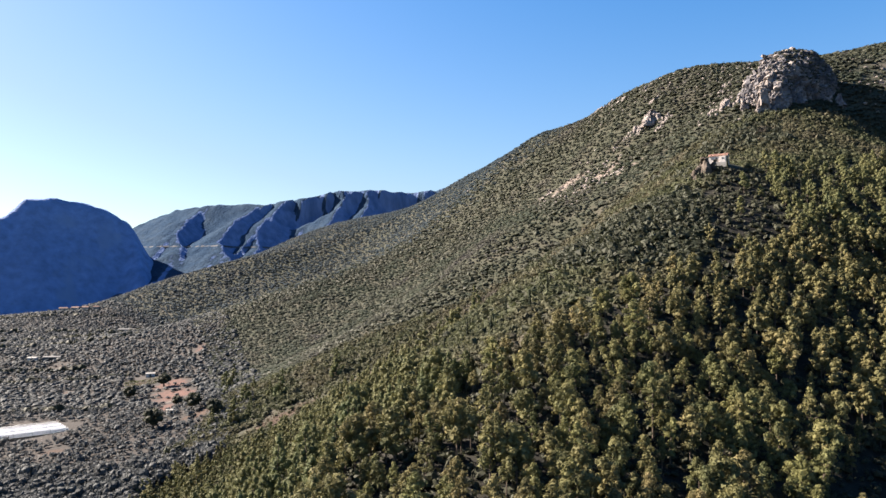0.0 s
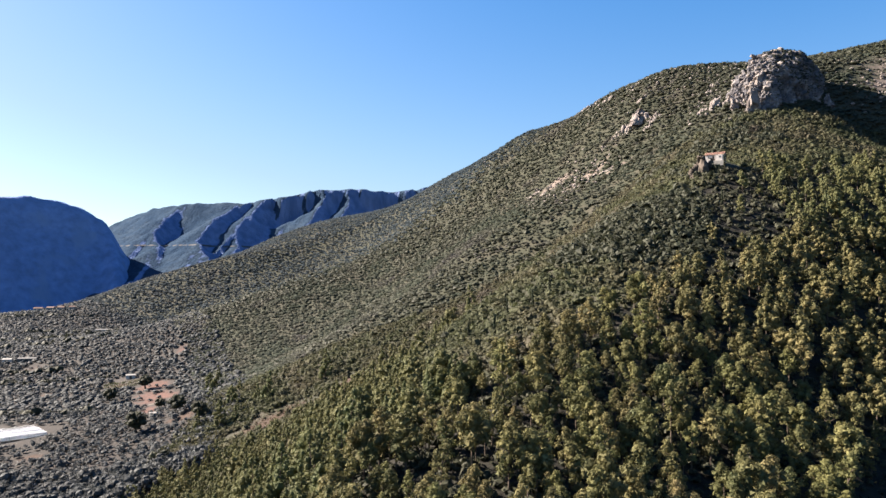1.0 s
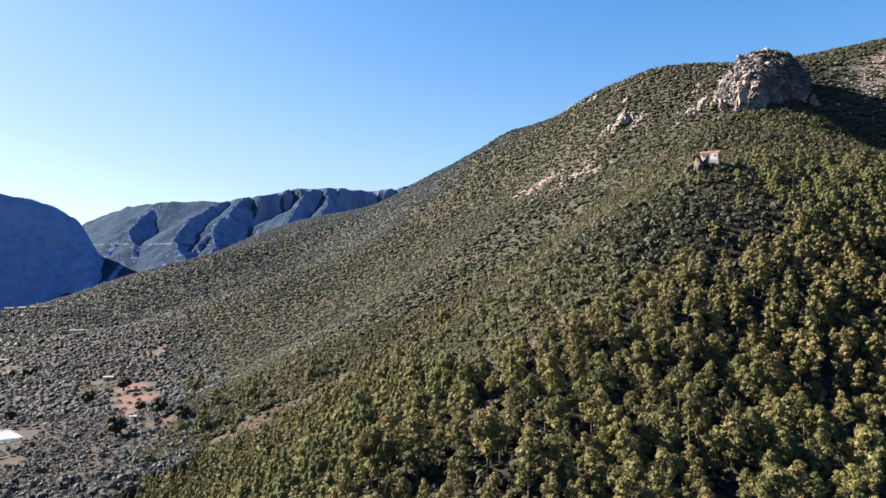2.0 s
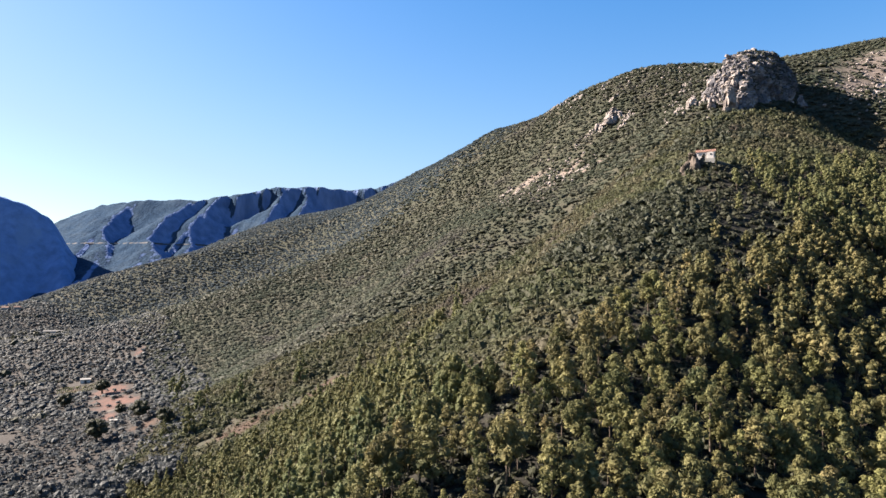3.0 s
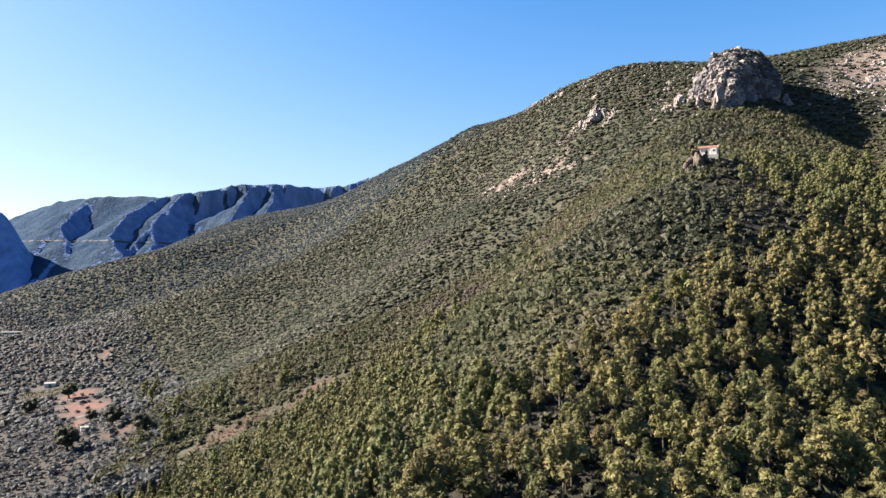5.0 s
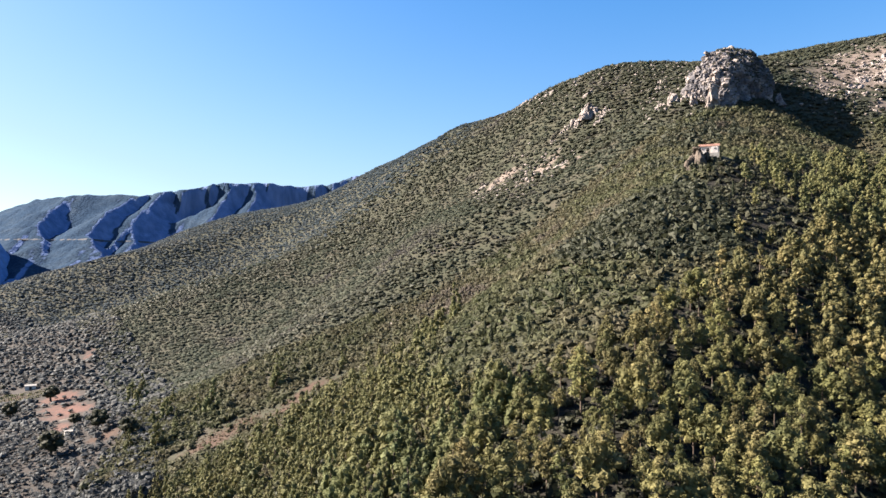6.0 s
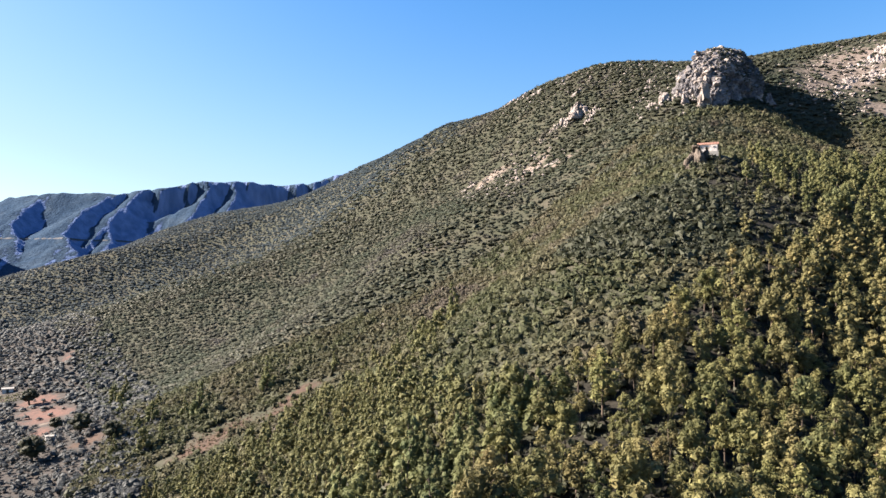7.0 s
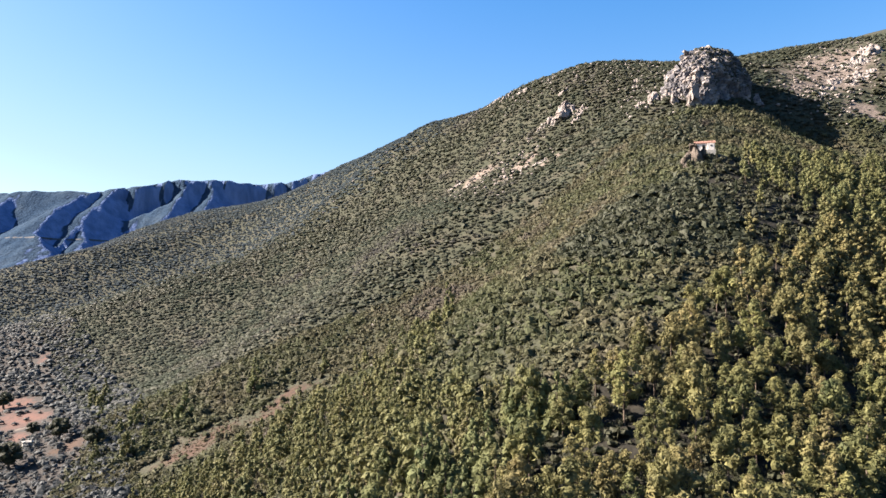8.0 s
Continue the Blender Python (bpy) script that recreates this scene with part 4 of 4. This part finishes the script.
def loose_stones():
    x, y = [], []
    for cx, cy, rx, ry, n in ((210, 700, 45, 60, 260), (240, 560, 40, 50, 240), (120, 590, 40, 50, 320), (410, 540, 60, 50, 420), (350, 510, 40, 35, 160), (225, 500, 30, 20, 120), (-10, 370, 30, 25, 40), (40, 900, 60, 60, 60), (260, 640, 50, 40, 160)):
        x.append(cx + rng.normal(size=n) * rx * 0.6)
        y.append(cy + rng.normal(size=n) * ry * 0.6)
    x, y = np.concatenate(x), np.concatenate(y)
    shape = [(ICO_V * (0.7 + 0.5 * rng.rand(12, 1)), ICO_F) for k in range(6)]
    r = 0.35 + 1.25 * rng.rand(len(x)) ** 2.5
    v, f = spread(shape, np.column_stack([x, y, land(x, y) + 0.5]), np.column_stack([r * 1.4, r, r * 0.9]), rng.uniform(0, 6.28, len(x)), rng)
    tagged(new("loose_stones", mesh_of("loose_stones", v, f, PALE_ROCK)), "pale limestone boulders strewn among the bushes", "stones", kind="stuff")


loose_stones()


# ---- buildings ----
def gable_roof(length, depth, rise, eave, thick=0.18):
    bm = bmesh.new()
    l, d = length / 2 + eave, depth / 2 + eave
    k = rise / (depth / 2)
    prof = [(-d, -k * eave), (0, rise), (d, -k * eave), (d, -k * eave + thick), (0, rise + thick), (-d, -k * eave + thick)]
    ends = [[bm.verts.new((sx * l, y, z)) for y, z in prof] for sx in (-1, 1)]
    for q in range(6):
        bm.faces.new((ends[0][q], ends[0][(q + 1) % 6], ends[1][(q + 1) % 6], ends[1][q]))
    for e in ends:
        bm.faces.new((e[0], e[1], e[4], e[5]))
        bm.faces.new((e[1], e[2], e[3], e[4]))
    return bm


def walls(length, depth, high, rise):
    bm = bmesh.new()
    l, d = length / 2, depth / 2
    prof = [(-d, -2.5), (d, -2.5), (d, high), (0, high + rise), (-d, high)]
    ends = [[bm.verts.new((sx * l, y, z)) for y, z in prof] for sx in (-1, 1)]
    for q in range(5):
        bm.faces.new((ends[0][q], ends[0][(q + 1) % 5], ends[1][(q + 1) % 5], ends[1][q]))
    for e in ends:
        bm.faces.new(e)
    return bm


def opening(name, w, h, at, parent, mat, frame_mat):
    bm = bmesh.new()
    box(bm, (w, 0.10, h), at)
    leaf = part_bm(name, bm, mat, parent)
    bm = bmesh.new()
    t = 0.09
    x, y, z = at
    box(bm, (w + 2 * t, 0.16, t), (x, y, z + h / 2 + t / 2))
    box(bm, (t, 0.16, h), (x - w / 2 - t / 2, y, z))
    box(bm, (t, 0.16, h), (x + w / 2 + t / 2, y, z))
    part_bm("surround", bm, frame_mat, leaf)


def house(name, x, y, turn, length, depth, high, rise, openings, label, category, wall_mat=None, roof_mat=None, group="", lift=0.0):
    top = new(name)
    top.matrix_world = pose(x, y, spot(x, y) + lift, 0, 0, turn)
    part_bm("wall", walls(length, depth, high, rise), wall_mat or PLASTER, top)
    roof = gable_roof(length, depth, rise, 0.35)
    bmesh.ops.translate(roof, verts=roof.verts, vec=(0, 0, high + 0.01))
    part_bm("roof", roof, roof_mat or TILE, top)
    for kind, px_, w, h, z in openings:
        opening(kind, w, h, (px_, -depth / 2 - 0.03, z), top, SHADE, CONCRETE)
    return tagged(top, label, category, group)


chapel = house("chapel", 134.2, 335.4, -33, 8.4, 4.8, 2.9, 1.2, [("door", -0.6, 1.0, 2.0, 1.0), ("window", 2.0, 0.45, 0.6, 1.5), ("window", -2.8, 0.45, 0.6, 1.5)],
               "small white chapel with an orange tiled roof on a rocky knoll", "chapel", lift=0.8)
bm = bmesh.new()
for k in range(24):
    box(bm, (0.10, 2.8, 0.07), (-4.2 + 8.4 * k / 23, -1.35, 3.67))
bmesh.ops.rotate(bm, verts=bm.verts, cent=(0, -1.35, 3.67), matrix=Matrix.Rotation(math.atan2(1.2, 2.4), 3, "X"))
part_bm("tile_rib", bm, TILE, chapel)
bm = bmesh.new()
box(bm, (2.8, 2.2, 4.4), (2.5, -3.4, 0.0), 0, 0.04)
annex = part_bm("annex", bm, PLASTER, chapel, "low flat-topped white annex")
opening("window", 0.5, 0.6, (2.5, -4.53, 1.3), annex, SHADE, CONCRETE)
bm = bmesh.new()
box(bm, (7, 0.4, 2.4), (1.4, -5.0, -1.9), 0, 0.03)
part_bm("terrace_wall", bm, CONCRETE, chapel)

house("farm_shed", -250, 599, 20, 7, 4, 2.6, 0.7, [("door", 0, 1.6, 2.0, 1.0)], "small white shed beside a dug field", "shed", roof_mat=CONCRETE)
house("barn", -424, 944, 4, 27, 8, 3.0, 1.0, [("door", -8, 3, 2.6, 1.3), ("door", 4, 3, 2.6, 1.3), ("window", 10, 1.4, 1, 2)], "long low barn with a grey roof in the groves", "barn", CONCRETE, ROOF_GREY)
house("farm_shed", -404, 690, 8, 8, 6, 2.8, 0.9, [("door", 0, 2.0, 2.2, 1.1)], "white flat-fronted farm building among olive trees", "shed", roof_mat=CONCRETE)
house("farm_shed", -386, 692, 8, 16, 7, 2.6, 0.8, [("door", 0, 4.0, 2.2, 1.1)], "dark open-fronted farm shed among olive trees", "shed", ROOF_GREY, ROOF_GREY)
for k, (x, y, l) in enumerate(((-566, 1075, 11), (-548, 1070, 9), (-590, 1085, 12), (-530, 1066, 8))):
    house("farmhouse", x, y, (k * 37) % 30, l, 7, 4.5, 1.6, [("door", 0, 1.2, 2.1, 1.05), ("window", 2.6, 1, 1.2, 2.2), ("window", -2.6, 1, 1.2, 2.2)], "small farmhouse with a dull red tiled roof at the valley's end", "house", CONCRETE, OLD_TILE, "farmhouses at the valley's end")
house("field_hut", -173, 447, 25, 5, 3.4, 2.3, 0.5, [("door", 0, 0.9, 1.9, 0.95)], "low pale stone hut beside the red field", "hut", CONCRETE, CONCRETE)


def build_greenhouses():
    """A row of film tunnels on hoops."""
    first = None
    for k in range(6):
        off = (k - 2.5) * 5.2
        ax, ay = math.cos(radians(42)), math.sin(radians(42))
        x, y = -249 - ay * off, 421 + ax * off
        m = pose(x, y, spot(-249, 421) + 0.1, 0, 0, 42)
        if first:
            copy_thing(first, m)
            continue
        first = new("greenhouse")
        first.matrix_world = m
        half, seg = 19.0, 12
        arc = [(2.3 * math.cos(math.pi * q / seg), 2.2 * math.sin(math.pi * q / seg)) for q in range(seg + 1)]
        bm = bmesh.new()
        rows = []
        for r in range(9):
            xx = -half + 2 * half * r / 8
            rows.append([bm.verts.new((xx, a, z - (0.05 if r % 2 else 0))) for a, z in arc])
        for r in range(8):
            for q in range(seg):
                bm.faces.new((rows[r][q], rows[r][q + 1], rows[r + 1][q + 1], rows[r + 1][q]))
        bmesh.ops.solidify(bm, geom=bm.faces[:], thickness=0.05)
        part_bm("film_cover", bm, FILM, first)
        for sx in (-1, 1):
            bm = bmesh.new()
            bm.faces.new([bm.verts.new((sx * half * 0.995, a, z)) for a, z in arc])
            bmesh.ops.solidify(bm, geom=bm.faces[:], thickness=0.05)
            part_bm("end_wall", bm, FILM, first)
        hoop = [(0, 2.36 * math.cos(math.pi * q / seg), 2.26 * math.sin(math.pi * q / seg)) for q in range(seg + 1)]
        v, f = tube(hoop, [0.07] * (seg + 1), 5)
        me = mesh_of("hoop", v, f, STEEL, True)
        for r in range(5):
            part("hoop", me, first).location = (-half + 2 * half * r / 4, 0, 0)
        tagged(first, "long white plastic film greenhouse tunnel on the valley floor", "greenhouse", "greenhouses in the valley")


build_greenhouses()


# ---- road along the far cliffs ----
def far_road():
    """A pale cut road that follows one height round the spurs."""
    xs = np.arange(-1080, -420, 8.0)
    ys = np.arange(2500, 1700, -4.0)
    grid = cliff_land(xs[:, None] + 0 * ys, 0 * xs[:, None] + ys)
    place = []
    for i, x in enumerate(xs):
        level = 85 + 122 + 0.004 * i
        above = np.nonzero(grid[i] > level)[0]
        if len(above):
            place.append((x, ys[above[-1]], level))
    p = np.array(place)
    p[1:-1, 1] = (p[:-2, 1] + p[1:-1, 1] + p[2:, 1]) / 3
    front, back = p - (0, 3, 0), p + (0, 3, 2.5)
    low = p - (0, 5, 2.5)
    v = np.concatenate([low, front, back])
    n = len(p)
    f = [(i, i + 1, n + i + 1, n + i) for i in range(n - 1)] + [(n + i, n + i + 1, 2 * n + i + 1, 2 * n + i) for i in range(n - 1)]
    tagged(new("road", mesh_of("road", v, np.array(f), ROADCUT)), "pale road cut into the far cliffs", "road", kind="structure")


far_road()
